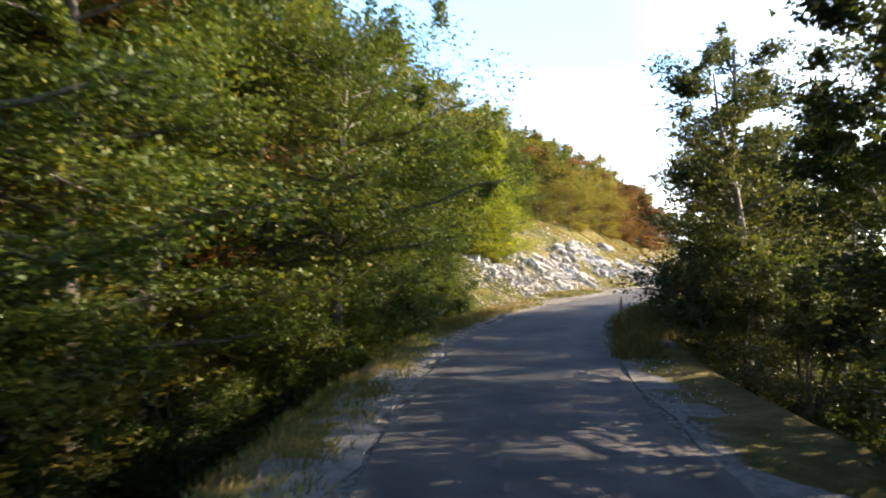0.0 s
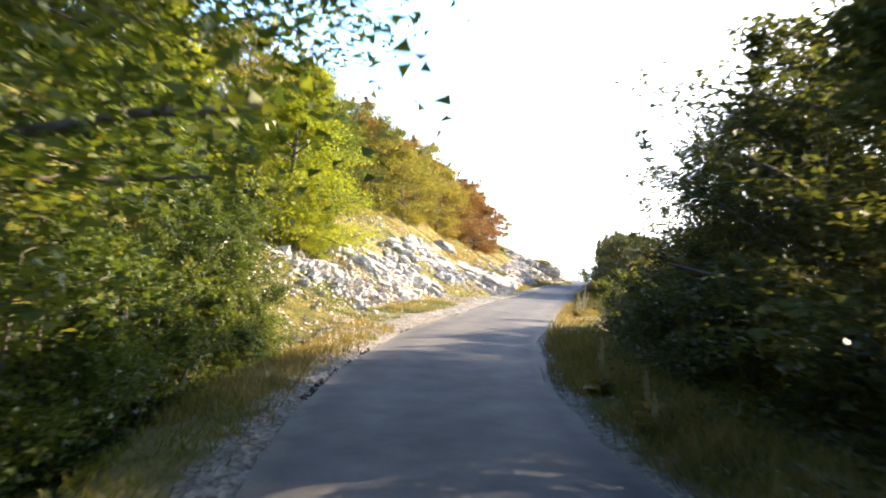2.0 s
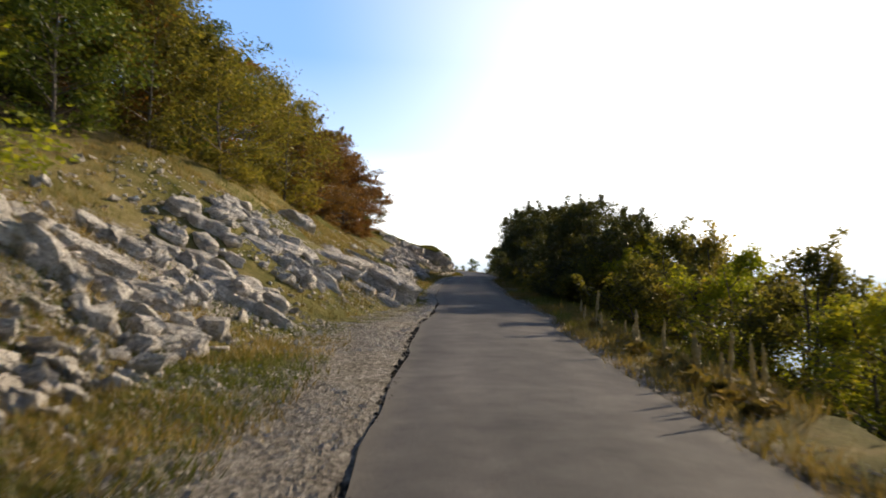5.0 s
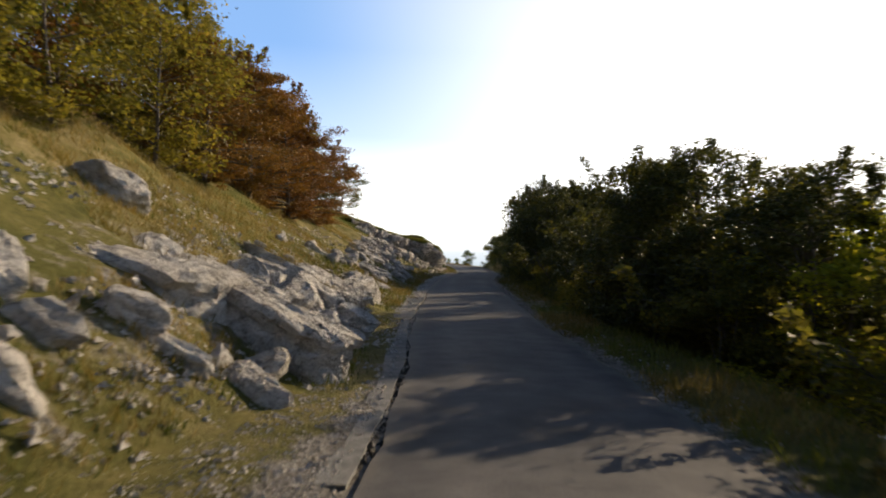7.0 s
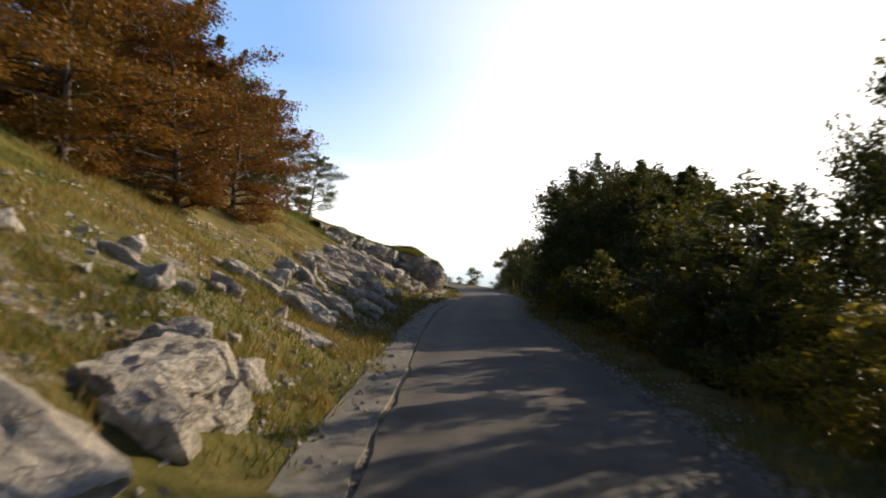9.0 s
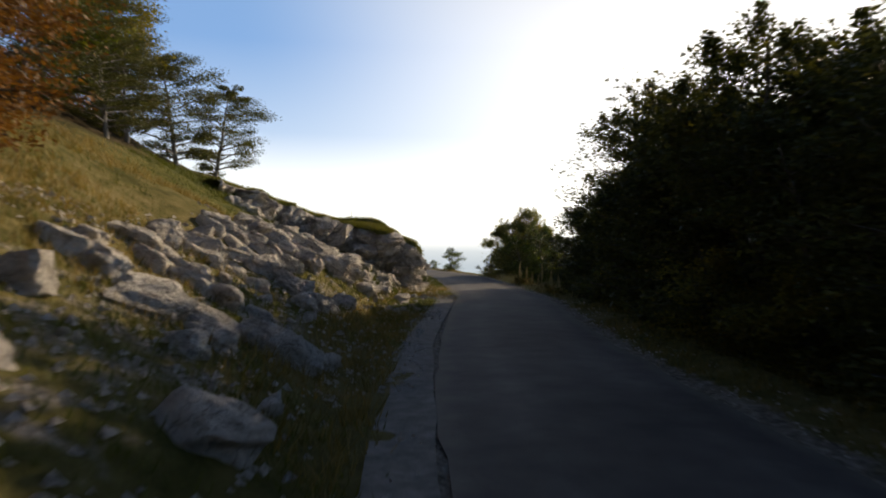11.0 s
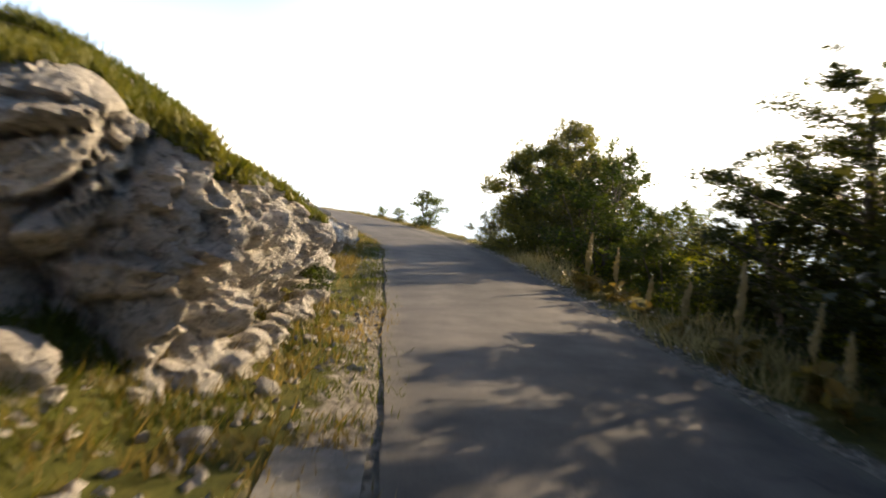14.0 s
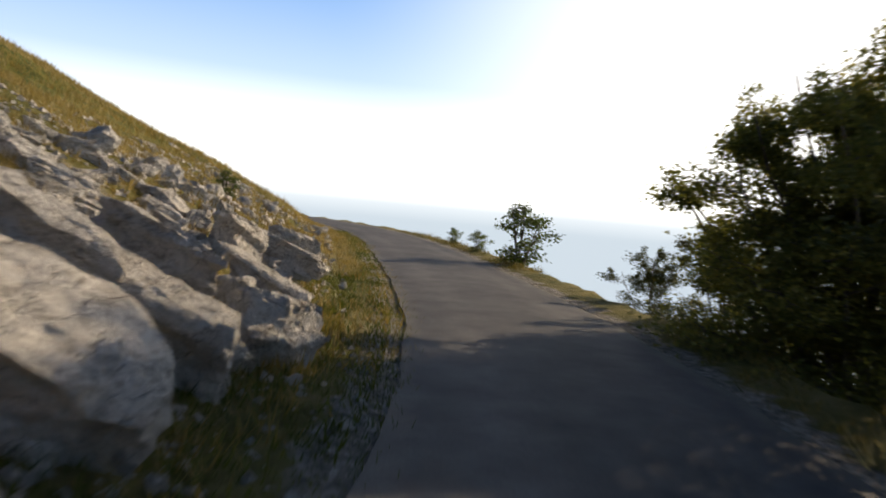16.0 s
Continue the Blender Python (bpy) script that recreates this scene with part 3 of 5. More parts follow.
def grow(seed, tall, wide, stems=1, limbs=26, low=0.2, leaf=0.11, count=9000, open_=0.0, layered=0.0, lean=0.3, shape="round", puff=1.0, twigs=5, fine=True, shoots=0, simple=True, dome=0.55):
    """Wood and leaves of a tree: tapered stems, limbs and twigs, with leaves set in clumps round the twigs."""
    r = np.random.default_rng(seed)
    wood = Pile()
    clumps, sizes = [], []
    for q in range(stems):
        az = r.uniform(0, 2 * np.pi) if stems == 1 else 2 * np.pi * (q + r.uniform(-0.3, 0.3)) / stems
        out = r.uniform(0.1, 0.8)
        h = tall * (1 if stems == 1 else (1.02 - dome * out**2) * r.uniform(0.86, 1.0))
        spread = (lean * 0.3 if stems == 1 else wide * out) * np.array([np.cos(az), np.sin(az)])
        t = np.linspace(0, 1, 9)
        bend = np.cumsum(r.normal(0, 0.035 * wide, (9, 2)), 0)
        stem = np.c_[spread * t[:, None] ** 1.2 + bend * t[:, None], h * t - 0.3 * (1 - t)]
        r0 = 0.02 * tall / (1 if stems == 1 else stems**0.5) + 0.015
        if not fine:
            r0 *= 0.65
        wood.add(*tube(stem, r0 * (1 - 0.9 * t) + 0.006, 7 if stems == 1 else 5))
        for k in range(limbs // stems):
            u = low + (0.97 - low) * (k + r.uniform(0, 1)) / (limbs // stems)
            start = np.array([np.interp(u, t, stem[:, c]) for c in range(3)])
            if shape == "round":
                reach = wide * (0.25 + 0.85 * np.sin(np.pi * min(1, max(0.05, (u - low * 0.6) / (1.04 - low * 0.6))) ** 0.75))
            elif shape == "cone":
                reach = wide * (1.05 - u) * 1.25
            else:
                reach = wide * (0.9 - 0.5 * abs(u - 0.45))
            reach *= r.uniform(0.55, 1.1) * (1 if stems == 1 else 0.65)
            az2 = k * 2.4 + r.uniform(-0.6, 0.6) + q
            rise = r.uniform(0.1, 0.55) * (1 - layered) + 0.3 * u * (1 - layered)
            s = np.linspace(0, 1, 6)[:, None]
            way = np.array([np.cos(az2), np.sin(az2), rise])
            limb = start + way * reach * s + np.array([0, 0, -0.1 * reach]) * s**2 + np.cumsum(r.normal(0, 0.03 * reach, (6, 3)), 0) * s
            rr = (r0 * (1 - 0.85 * u) * 0.5) * (1 - 0.85 * s[:, 0]) + 0.004
            wood.add(*tube(limb, rr, 3 if not fine else 4))
            for m in range(twigs):
                w = r.uniform(0.3, 1.0)
                b0 = np.array([np.interp(w, s[:, 0], limb[:, c]) for c in range(3)])
                turn = az2 + r.choice([-1, 1]) * r.uniform(0.4, 1.1)
                ln = reach * r.uniform(0.18, 0.42)
                end = b0 + ln * np.array([np.cos(turn), np.sin(turn), r.uniform(-0.1, 0.5) * (1 - 0.7 * layered)])
                if fine:
                    wood.add(*tube(np.array([b0, (b0 + end) / 2 + r.normal(0, 0.03, 3), end]), np.array([0.008, 0.006, 0.003]), 3))
                for z in (0.35, 0.7, 1.0):
                    clumps.append(b0 + (end - b0) * z)
                    sizes.append((0.1 + 0.16 * ln) * puff)
            clumps.append(limb[-1])
            sizes.append((0.15 + 0.06 * reach) * puff)
    high = [k for k in clumps if k[2] > 0.55 * tall]
    for m in range(shoots):
        b0 = high[r.integers(len(high))]
        ln = r.uniform(0.25, 0.75) * 0.16 * tall
        end = b0 + ln * np.array([r.normal(0, 0.3), r.normal(0, 0.3), 1.0])
        wood.add(*tube(np.array([b0, (b0 + end) / 2 + r.normal(0, 0.02, 3), end]), np.array([0.008, 0.006, 0.003]), 3))
        for z in (0.3, 0.5, 0.7, 0.85, 1.0):
            clumps.append(b0 + (end - b0) * z)
            sizes.append(0.06)
    clumps, sizes = np.array(clumps), np.array(sizes)
    keep = r.uniform(size=len(clumps)) > open_
    clumps, sizes = clumps[keep], sizes[keep]
    pick = r.integers(0, len(clumps), count)
    flat = np.array([1.25, 1.25, 0.75 - 0.45 * layered])
    off = r.normal(size=(count, 3))
    off *= np.minimum(1, 1.5 / np.linalg.norm(off, axis=1))[:, None]
    where = clumps[pick] + off * sizes[pick][:, None] * flat
    return wood.get(), leaves(r, where, leaf, 0.25, simple)


KINDS = {}


def plant_kind(key, name, leaf_mat, label, category, bark=BARK, **how):
    (wv, wf), (lv, lf) = grow(**how)
    root = new(name)
    mesh_object("trunk" if category != "shrub" else "stem", wv, wf, bark, root, smooth=True)
    mesh_object("crown", lv, lf, leaf_mat, root)
    tagged(root, label, category)
    KINDS[key] = [root, False]
    return root


def plant(key, x, y, size=1.0, turn=None, sink=0.0, group="", label="", wide=1.0):
    root, used = KINDS[key]
    z = ground_z(x, y) - sink
    turn = RNG.uniform(0, 360) if turn is None else turn
    m = pose(x, y, z, RNG.uniform(-3, 3), RNG.uniform(-3, 3), turn)
    if not used:
        ob = root
        KINDS[key][1] = True
        ob.matrix_basis = m
        ob.scale = (size * wide, size * wide, size)
    else:
        ob = copy_thing(root, m)
        ob.scale = (size * wide, size * wide, size)
    if group:
        ob["group"] = group
    if label:
        ob["label"] = label
    return ob


G, A = "leafy green deciduous tree on the hillside", "beech tree with orange-brown autumn leaves"
plant_kind("green_a", "tree", LEAF_GREEN, "leafy green deciduous tree over the shaded hollow", "tree", BARK, seed=11, tall=6.5, wide=2.5, limbs=36, low=0.12, count=60000, leaf=0.056, shoots=14, puff=1.25, layered=0.45, twigs=4)
plant_kind("green_b", "tree", LEAF_GREEN, "slender green deciduous tree with some yellowing leaves", "tree", BARK, seed=12, tall=7.0, wide=2.3, limbs=36, low=0.2, count=60000, leaf=0.056, shoots=14, puff=1.25, layered=0.45, twigs=4)
plant_kind("green_c", "tree", LEAF_GREEN, "tall green tree with a high crown over the road", "tree", BARK, seed=16, tall=7.0, wide=2.8, limbs=40, low=0.45, count=50000, leaf=0.058, shoots=14, puff=1.2, layered=0.3)
plant_kind("bright", "tree", LEAF_BRIGHT, "bright yellow-green beech tree above the rock pile", "tree", BARK, seed=13, tall=6.4, wide=2.7, shape="cone", limbs=70, low=0.0, count=60000, leaf=0.082, layered=0.2, puff=1.35, twigs=9, shoots=20)
plant_kind("orange", "tree", LEAF_ORANGE, A, "tree", BARK, seed=14, tall=6.2, wide=2.8, limbs=50, low=0.03, count=34000, leaf=0.092, layered=0.45, puff=1.25, shoots=10)
plant_kind("red", "tree", LEAF_RED, "beech tree with rust-red autumn leaves", "tree", BARK, seed=15, tall=5.8, wide=2.8, limbs=50, low=0.02, count=32000, leaf=0.092, layered=0.45, puff=1.25, shoots=10)
plant_kind("dark_a", "tree", LEAF_DARK, "dense dark green tree leaning over the road", "tree", BARK, seed=17, tall=7.5, wide=2.4, stems=3, limbs=54, low=0.05, count=27000, leaf=0.098, puff=1.65, shoots=26)
plant_kind("dark_b", "tree", LEAF_DARK, "tall dark broadleaf tree below the road edge", "tree", BARK, seed=18, tall=8.0, wide=2.3, limbs=50, low=0.06, count=27000, leaf=0.098, puff=1.55, shoots=26)
plant_kind("fine_dark", "tree", LEAF_DARK, "dark green tree with small leaves below the road", "tree", BARK, seed=37, tall=7.8, wide=2.3, limbs=50, low=0.06, count=64000, leaf=0.06, puff=1.35, shoots=26)
plant_kind("airy_a", "tree", LEAF_AIRY, "dark green tree with sky showing between its leaves", "tree", BARK_PALE, seed=28, tall=7.4, wide=2.0, stems=2, limbs=40, low=0.06, count=27000, leaf=0.078, open_=0.32, shoots=12, puff=1.1)
plant_kind("airy_b", "tree", LEAF_AIRY, "slim broadleaf tree with lit leaf edges below the road", "tree", BARK, seed=29, tall=7.8, wide=1.9, limbs=40, low=0.05, count=27000, leaf=0.078, open_=0.32, shoots=12, puff=1.1)
plant_kind("bush_a", "bush", LEAF_OLIVE, "dense olive-green bush on the slope below the road", "bush", BARK, seed=19, tall=4.0, wide=2.0, stems=6, limbs=48, low=0.04, count=16000, leaf=0.085, puff=1.2, shoots=24)
plant_kind("bush_b", "bush", LEAF_DARK, "dark green bush with upright twigs below the road", "bush", BARK, seed=20, tall=4.4, wide=1.9, stems=7, limbs=48, low=0.05, count=16000, leaf=0.085, puff=1.2, shoots=24)
plant_kind("bush_c", "bush", LEAF_BRIGHT, "yellow-green leafy bush beside the road verge", "bush", BARK, seed=21, tall=3.6, wide=1.8, stems=6, limbs=42, low=0.03, count=21000, leaf=0.062, puff=1.2, shoots=24)
plant_kind("bush_d", "bush", LEAF_GREEN, "leafy green bush growing in the shaded hollow", "bush", BARK, seed=26, tall=3.6, wide=1.8, stems=6, limbs=42, low=0.03, count=21000, leaf=0.062, puff=1.2, shoots=24)
plant_kind("round", "bush", LEAF_GREY, "large round grey-green bush at the road edge", "bush", BARK, seed=25, tall=4.3, wide=2.2, stems=26, limbs=286, low=0.02, shape="cone", count=190000, leaf=0.046, puff=1.12, shoots=70, dome=0.5)
plant_kind("sapling", "sapling", LEAF_GREEN, "thin sapling with sparse leaves against the sky", "sapling", BARK, seed=22, tall=4.2, wide=1.3, stems=4, limbs=30, low=0.12, count=5000, leaf=0.09, open_=0.15, simple=False, puff=1.3)
plant_kind("pine", "pine_tree", NEEDLE, "small wind-shaped pine with layered open branches", "tree", BARK_PALE, seed=23, tall=5.0, wide=2.2, limbs=44, low=0.16, count=26000, leaf=0.07, layered=0.3, lean=1.5, puff=0.95, twigs=6)
plant_kind("shrub", "shrub", LEAF_GREEN, "low green shrub at the road edge", "shrub", BARK, seed=24, tall=1.5, wide=0.8, stems=6, limbs=30, low=0.06, count=3000, leaf=0.07, puff=0.8, simple=False)
FAR = dict(limbs=26, twigs=3, fine=False, puff=1.9, low=0.02, shoots=5)
plant_kind("far_green", "tree", LEAF_GREEN, G, "tree", BARK, seed=31, tall=6.5, wide=2.7, count=11500, leaf=0.145, **FAR)
plant_kind("far_olive", "tree", LEAF_OLIVE, "olive-brown deciduous tree in the hillside wood", "tree", BARK, seed=32, tall=6.3, wide=2.8, count=11500, leaf=0.145, **FAR)
plant_kind("far_orange", "tree", LEAF_ORANGE, A, "tree", BARK, seed=33, tall=6.2, wide=2.8, count=11500, leaf=0.145, layered=0.3, **FAR)
plant_kind("far_dark", "tree", LEAF_DARK, "dark tree standing deeper in the wood below the road", "tree", BARK, seed=34, tall=7.6, wide=2.6, count=9500, leaf=0.165, **FAR)
plant_kind("far_bush", "bush", LEAF_OLIVE, "olive-green bush further down the slope", "bush", BARK, seed=35, tall=4.0, wide=2.1, stems=5, count=8000, leaf=0.125, **FAR)

# trees over the hollow where the road begins
for p, d, key, s in [(1, 8.0, "green_b", 1.35), (5.0, 7.4, "green_a", 1.35), (8.4, 7.0, "green_b", 1.4), (10.6, 5.9, "green_b", 1.3), (12.8, 6.1, "green_a", 1.35), (14.9, 4.6, "green_a", 1.22), (16.8, 6.0, "green_b", 1.3), (18.4, 4.8, "green_b", 1.2), (15.4, 3.9, "green_c", 1.15),
                     (-4, 8.0, "far_green", 1.4), (4, 11, "far_green", 1.45), (9, 10.5, "far_green", 1.5), (14, 9.8, "far_green", 1.4), (19, 9.6, "far_green", 1.15), (26, 20, "far_green", 0.95), (31, 21, "far_olive", 0.95), (-2, 11, "far_green", 1.4), (29, 24, "far_olive", 0.95), (33, 20, "far_green", 0.85), (36, 18, "far_green", 0.9), (6.5, 13.5, "far_olive", 1.5), (12, 13.5, "far_green", 1.4), (18, 13.5, "far_olive", 1.3), (24, 22, "far_green", 1.1), (13.4, 7.8, "orange", 1.3), (35, 24, "far_olive", 1.1), (39, 21, "far_olive", 1.1)]:
    plant(key, *lateral(p, d), s, sink=0.1, group="roadside wood")
for p, d, key, s in [(2.5, 6.8, "bush_d", 0.55), (5.6, 6.6, "bush_d", 0.55), (7.8, 6.2, "bush_d", 0.56), (9.8, 5.6, "bush_d", 0.6), (11.8, 4.7, "bush_d", 0.7), (13.4, 3.9, "bush_d", 0.76), (15.2, 3.8, "bush_d", 0.76), (17.0, 3.9, "bush_d", 0.9), (18.7, 4.0, "bush_d", 0.95), (19.8, 4.2, "bush_d", 0.95), (21.0, 4.2, "bush_d", 0.9), (22.0, 4.0, "bush_d", 0.78), (23.3, 3.4, "bush_d", 0.5), (22.7, 4.6, "bush_d", 0.7), (24.0, 4.3, "bush_d", 0.62), (23.4, 5.4, "bush_d", 0.82), (25.0, 5.6, "bush_d", 0.75), (20.6, 5.6, "bush_d", 0.95), (26.6, 6.6, "bush_d", 0.8), (24.6, 7.0, "bush_d", 0.95), (26.2, 8.2, "bush_d", 0.8), (-1, 5.8, "bush_d", 0.6), (8.8, 6.4, "far_bush", 0.95), (11.2, 6.2, "far_bush", 0.95), (13.8, 5.6, "far_bush", 0.95), (20.5, 5.6, "far_bush", 0.9)]:
    plant(key, *lateral(p, d), s, sink=0.15, group="bushes in the hollow", label="leafy green bush growing in the shaded hollow")

# the bright beech and the hillside wood
plant("bright", 2.2, 37.0, 0.98)
for x, y, s in [(2.7, 36.3, 0.62), (1.5, 36.5, 0.72), (3.3, 37.4, 0.6), (2.2, 37.6, 0.85)]:
    plant("bush_c", x, y, s, sink=0.2, group="bushes on the bank", label="yellow-green bush growing round the beech trunk")
for x, y, s in [(0.6, 35.6, 0.7), (-0.6, 36.2, 0.9), (3.6, 39.2, 0.6)]:
    plant("bush_d", x, y, s, sink=0.15, group="bushes on the bank", label="dark green bush beside the bright beech tree")
plant("bright", -1.6, 36.4, 0.9, label="yellow-green beech tree at the edge of the wood")
for p, e, key, s in [(38, 15.5, "far_olive", 0.9), (40, 10.5, "far_green", 0.85), (40.5, 13.5, "far_olive", 1.0), (44, 9.0, "far_green", 0.8), (44, 12.5, "far_olive", 1.0), (47.5, 8.4, "far_olive", 0.85), (48, 12, "far_green", 1.0), (50.6, 7.2, "far_olive", 0.78), (51.5, 10.5, "far_olive", 0.95), (51, 14, "far_green", 1.0), (54, 7.4, "far_olive", 0.82), (55, 11, "far_olive", 0.98), (55, 15, "far_green", 1.05),
                     (57.2, 6.8, "far_olive", 0.82), (58.5, 10.2, "far_orange", 0.95), (59, 14, "far_olive", 1.05), (60.8, 6.8, "orange", 0.85), (62.5, 10.2, "far_olive", 1.0), (63, 14, "far_green", 1.05), (64.4, 6.6, "orange", 0.92), (66.5, 9.6, "orange", 1.02), (67, 13.4, "far_olive", 1.1), (68.2, 6.2, "red", 0.92), (70.3, 8.4, "red", 1.05), (71, 12, "far_olive", 1.1), (72.2, 6.2, "red", 0.86), (74.3, 8.8, "orange", 0.92), (75, 12.5, "far_green", 1.0),
                     (47, 17, "far_olive", 1.1), (53, 19, "far_green", 1.1), (60, 18, "far_olive", 1.15), (67, 18, "far_orange", 1.1), (74, 17, "far_olive", 1.1), (42, 17.5, "far_olive", 1.1), (37, 17, "far_green", 1.1), (78, 14, "far_olive", 1.0), (46, 10.2, "far_green", 0.8), (53, 9.2, "far_green", 0.85), (49, 9.8, "far_orange", 0.85), (42.5, 11, "far_olive", 0.85)]:
    plant(key, *lateral(p, e + HALF), s * 0.86, sink=0.15, group="hillside wood")
for p, e, s in [(79, 9.9, 0.85), (82, 9.5, 0.78), (84.6, 10.2, 0.82), (87.2, 9.4, 0.92), (89.8, 9.0, 0.88), (85, 12.6, 1.05), (89, 13, 1.1), (80, 13, 1.1), (77, 10.2, 0.75)]:
    plant("pine", *lateral(p, e + HALF), 0.85 * s, sink=0.1, group="pines above the cutting")
plant("far_green", *lateral(82, 11.5 + HALF), 0.75, sink=0.1, group="pines above the cutting")
plant("far_olive", *lateral(86.5, 11.5 + HALF), 0.7, sink=0.1, group="pines above the cutting")

# trees and bushes on the downhill side
for p, f, key, s in [(3, 3.6, "far_dark", 0.95), (-3, 4.2, "far_dark", 1.0), (9.6, 4.2, "airy_b", 1.0), (13.0, 5.0, "green_b", 1.05), (11.3, 4.5, "airy_a", 1.1), (16.0, 3.4, "airy_a", 1.05), (18.6, 3.3, "airy_b", 1.05), (20.4, 5.6, "airy_a", 1.1), (21.6, 3.5, "fine_dark", 0.85), (22.9, 3.9, "fine_dark", 0.82), (24.4, 4.2, "fine_dark", 0.88), (26.4, 4.3, "fine_dark", 0.86), (28.6, 4.5, "dark_a", 0.8), (30.6, 4.7, "dark_b", 0.72), (32.6, 4.6, "dark_b", 0.68), (24, 6.8, "far_dark", 1.1), (27.5, 7.5, "far_dark", 0.85), (0, 3.0, "dark_a", 0.8), (2.6, 3.2, "dark_b", 0.75), (5.2, 3.0, "dark_a", 0.8), (7.4, 3.4, "dark_b", 0.7), (22.6, 5.0, "far_dark", 0.9)]:
    plant(key, *lateral(p, 0.4 - f - HALF), s * np.interp(p, [8, 13, 16, 22, 26], [1.12, 1.1, 1.02, 0.94, 1.0]), sink=0.3, group="trees below the road", wide=float(np.interp(p, [15, 17, 20], [1.0, 1.12, 1.05])))
for p, f, s in [(12, 3.2, 0.6), (14.4, 3.0, 0.62), (17.6, 2.9, 0.6), (20.6, 3.0, 0.6), (23.6, 3.0, 0.62), (26.4, 3.1, 0.66), (8, 3.4, 0.6)]:
    plant("bush_b", *lateral(p, 0.8 - f - HALF), s, sink=0.2, group="undergrowth below the road", label="low dark bush under the roadside trees")
for p in np.arange(15.2, 30, 1.2):
    plant("bush_b" if int(p * 2) % 3 else "bush_d", *lateral(p, -1.95 - HALF - RNG.uniform(0, 0.4)), RNG.uniform(0.4, 0.52), sink=0.15, group="undergrowth below the road", label="low dark bush under the roadside trees")
for p, f, key, s, w in [(28.8, 3.5, "bush_c", 0.95, 1.1), (31.4, 3.9, "bush_a", 1.1, 1.0), (33.6, 3.9, "bush_c", 0.9, 1.1), (35.8, 4.1, "bush_a", 0.93, 1.0), (38.0, 4.2, "bush_c", 0.98, 1.05), (40.2, 4.0, "bush_a", 0.98, 1.0), (42.6, 4.1, "bush_c", 1.15, 1.0), (45, 3.9, "bush_a", 1.1, 1.0), (47.4, 3.8, "bush_a", 1.15, 1.0), (33, 6.4, "far_bush", 1.25, 1.1), (37, 6.6, "far_bush", 1.3, 1.1), (41, 6.6, "far_bush", 1.4, 1.1), (45, 6.4, "far_bush", 1.5, 1.1), (29, 6.8, "far_dark", 0.7, 1.0),
                        (49.8, 3.6, "bush_c", 1.2, 1.0), (50.4, 3.7, "dark_b", 0.62, 1.3), (51.9, 3.7, "bush_a", 1.2, 1.1), (53.0, 4.0, "dark_a", 0.66, 1.4), (54.4, 3.6, "dark_b", 0.68, 1.35), (50, 5.8, "far_bush", 1.5, 1.0), (54, 5.9, "far_bush", 1.45, 1.0)]:
    plant(key, *lateral(p, 0.15 - f - HALF), s, sink=0.2, group="bushes below the road", wide=w)
for p, f, key, s in [(55.6, 3.3, "dark_b", 0.66), (57.0, 3.2, "dark_a", 0.8), (58.8, 3.4, "dark_b", 0.64), (62.4, 3.4, "bush_a", 0.95), (64.0, 3.0, "bush_b", 1.12), (66.4, 2.9, "dark_a", 0.54), (68.8, 2.9, "dark_a", 0.6), (71.2, 2.8, "dark_b", 0.68), (73.4, 2.8, "dark_a", 0.76), (75.8, 2.7, "dark_b", 0.82), (78.2, 2.6, "dark_a", 0.86), (80.6, 2.5, "dark_b", 0.86), (82.6, 2.6, "airy_b", 0.95), (84.5, 2.8, "dark_a", 1.0), (86.3, 2.8, "airy_a", 1.1), (87.6, 3.2, "airy_b", 0.92),
                     (58, 5.2, "far_dark", 0.7), (63, 5.2, "far_dark", 0.72), (68, 5.2, "far_dark", 0.66), (72, 5.2, "far_dark", 0.92), (76.5, 5.2, "far_dark", 1.0), (80.5, 5.4, "far_dark", 1.08), (55.5, 5.4, "far_dark", 0.7), (66, 5.0, "far_dark", 0.75), (74.5, 4.6, "far_dark", 0.95), (78.6, 4.8, "far_dark", 1.02), (83, 5.4, "far_dark", 0.85), (85.4, 5.2, "far_dark", 0.7), (87.6, 5.0, "far_dark", 0.55)]:
    plant(key, *lateral(p, 0.15 - f - HALF), s * np.interp(p, [78, 81, 84.5, 86.3, 88], [1.0, 0.92, 0.76, 0.62, 0.62]), sink=0.2, group="trees below the road", wide=float(np.interp(p, [70, 80, 84, 88], [1.15, 1.15, 1.35, 1.6])))
for p in np.arange(75.5, 91.6, 1.9):
    plant("dark_b", *lateral(p, -4.4 - HALF - RNG.uniform(-0.2, 0.3)), 0.96 * float(np.interp(p, [76, 80, 84, 88, 91], [1.05, 0.98, 0.88, 0.76, 0.64])), sink=0.2, group="trees below the road", wide=1.35)
for p in np.arange(79.6, 88.4, 1.3):
    plant("dark_a", *lateral(p, -3.1 - HALF - RNG.uniform(-0.2, 0.2)), float(np.interp(p, [80, 84, 88], [0.88, 0.76, 0.62])), sink=0.2, group="trees below the road", wide=1.2, label="dense dark green tree shading the road")
for p in np.arange(50.5, 88.5, 1.6):
    plant("bush_b" if int(p) % 2 else "far_bush", *lateral(p, -1.85 - HALF - RNG.uniform(0, 0.4)), RNG.uniform(0.46, 0.6), sink=0.15, group="undergrowth below the road", label="low dark bush under the roadside trees")
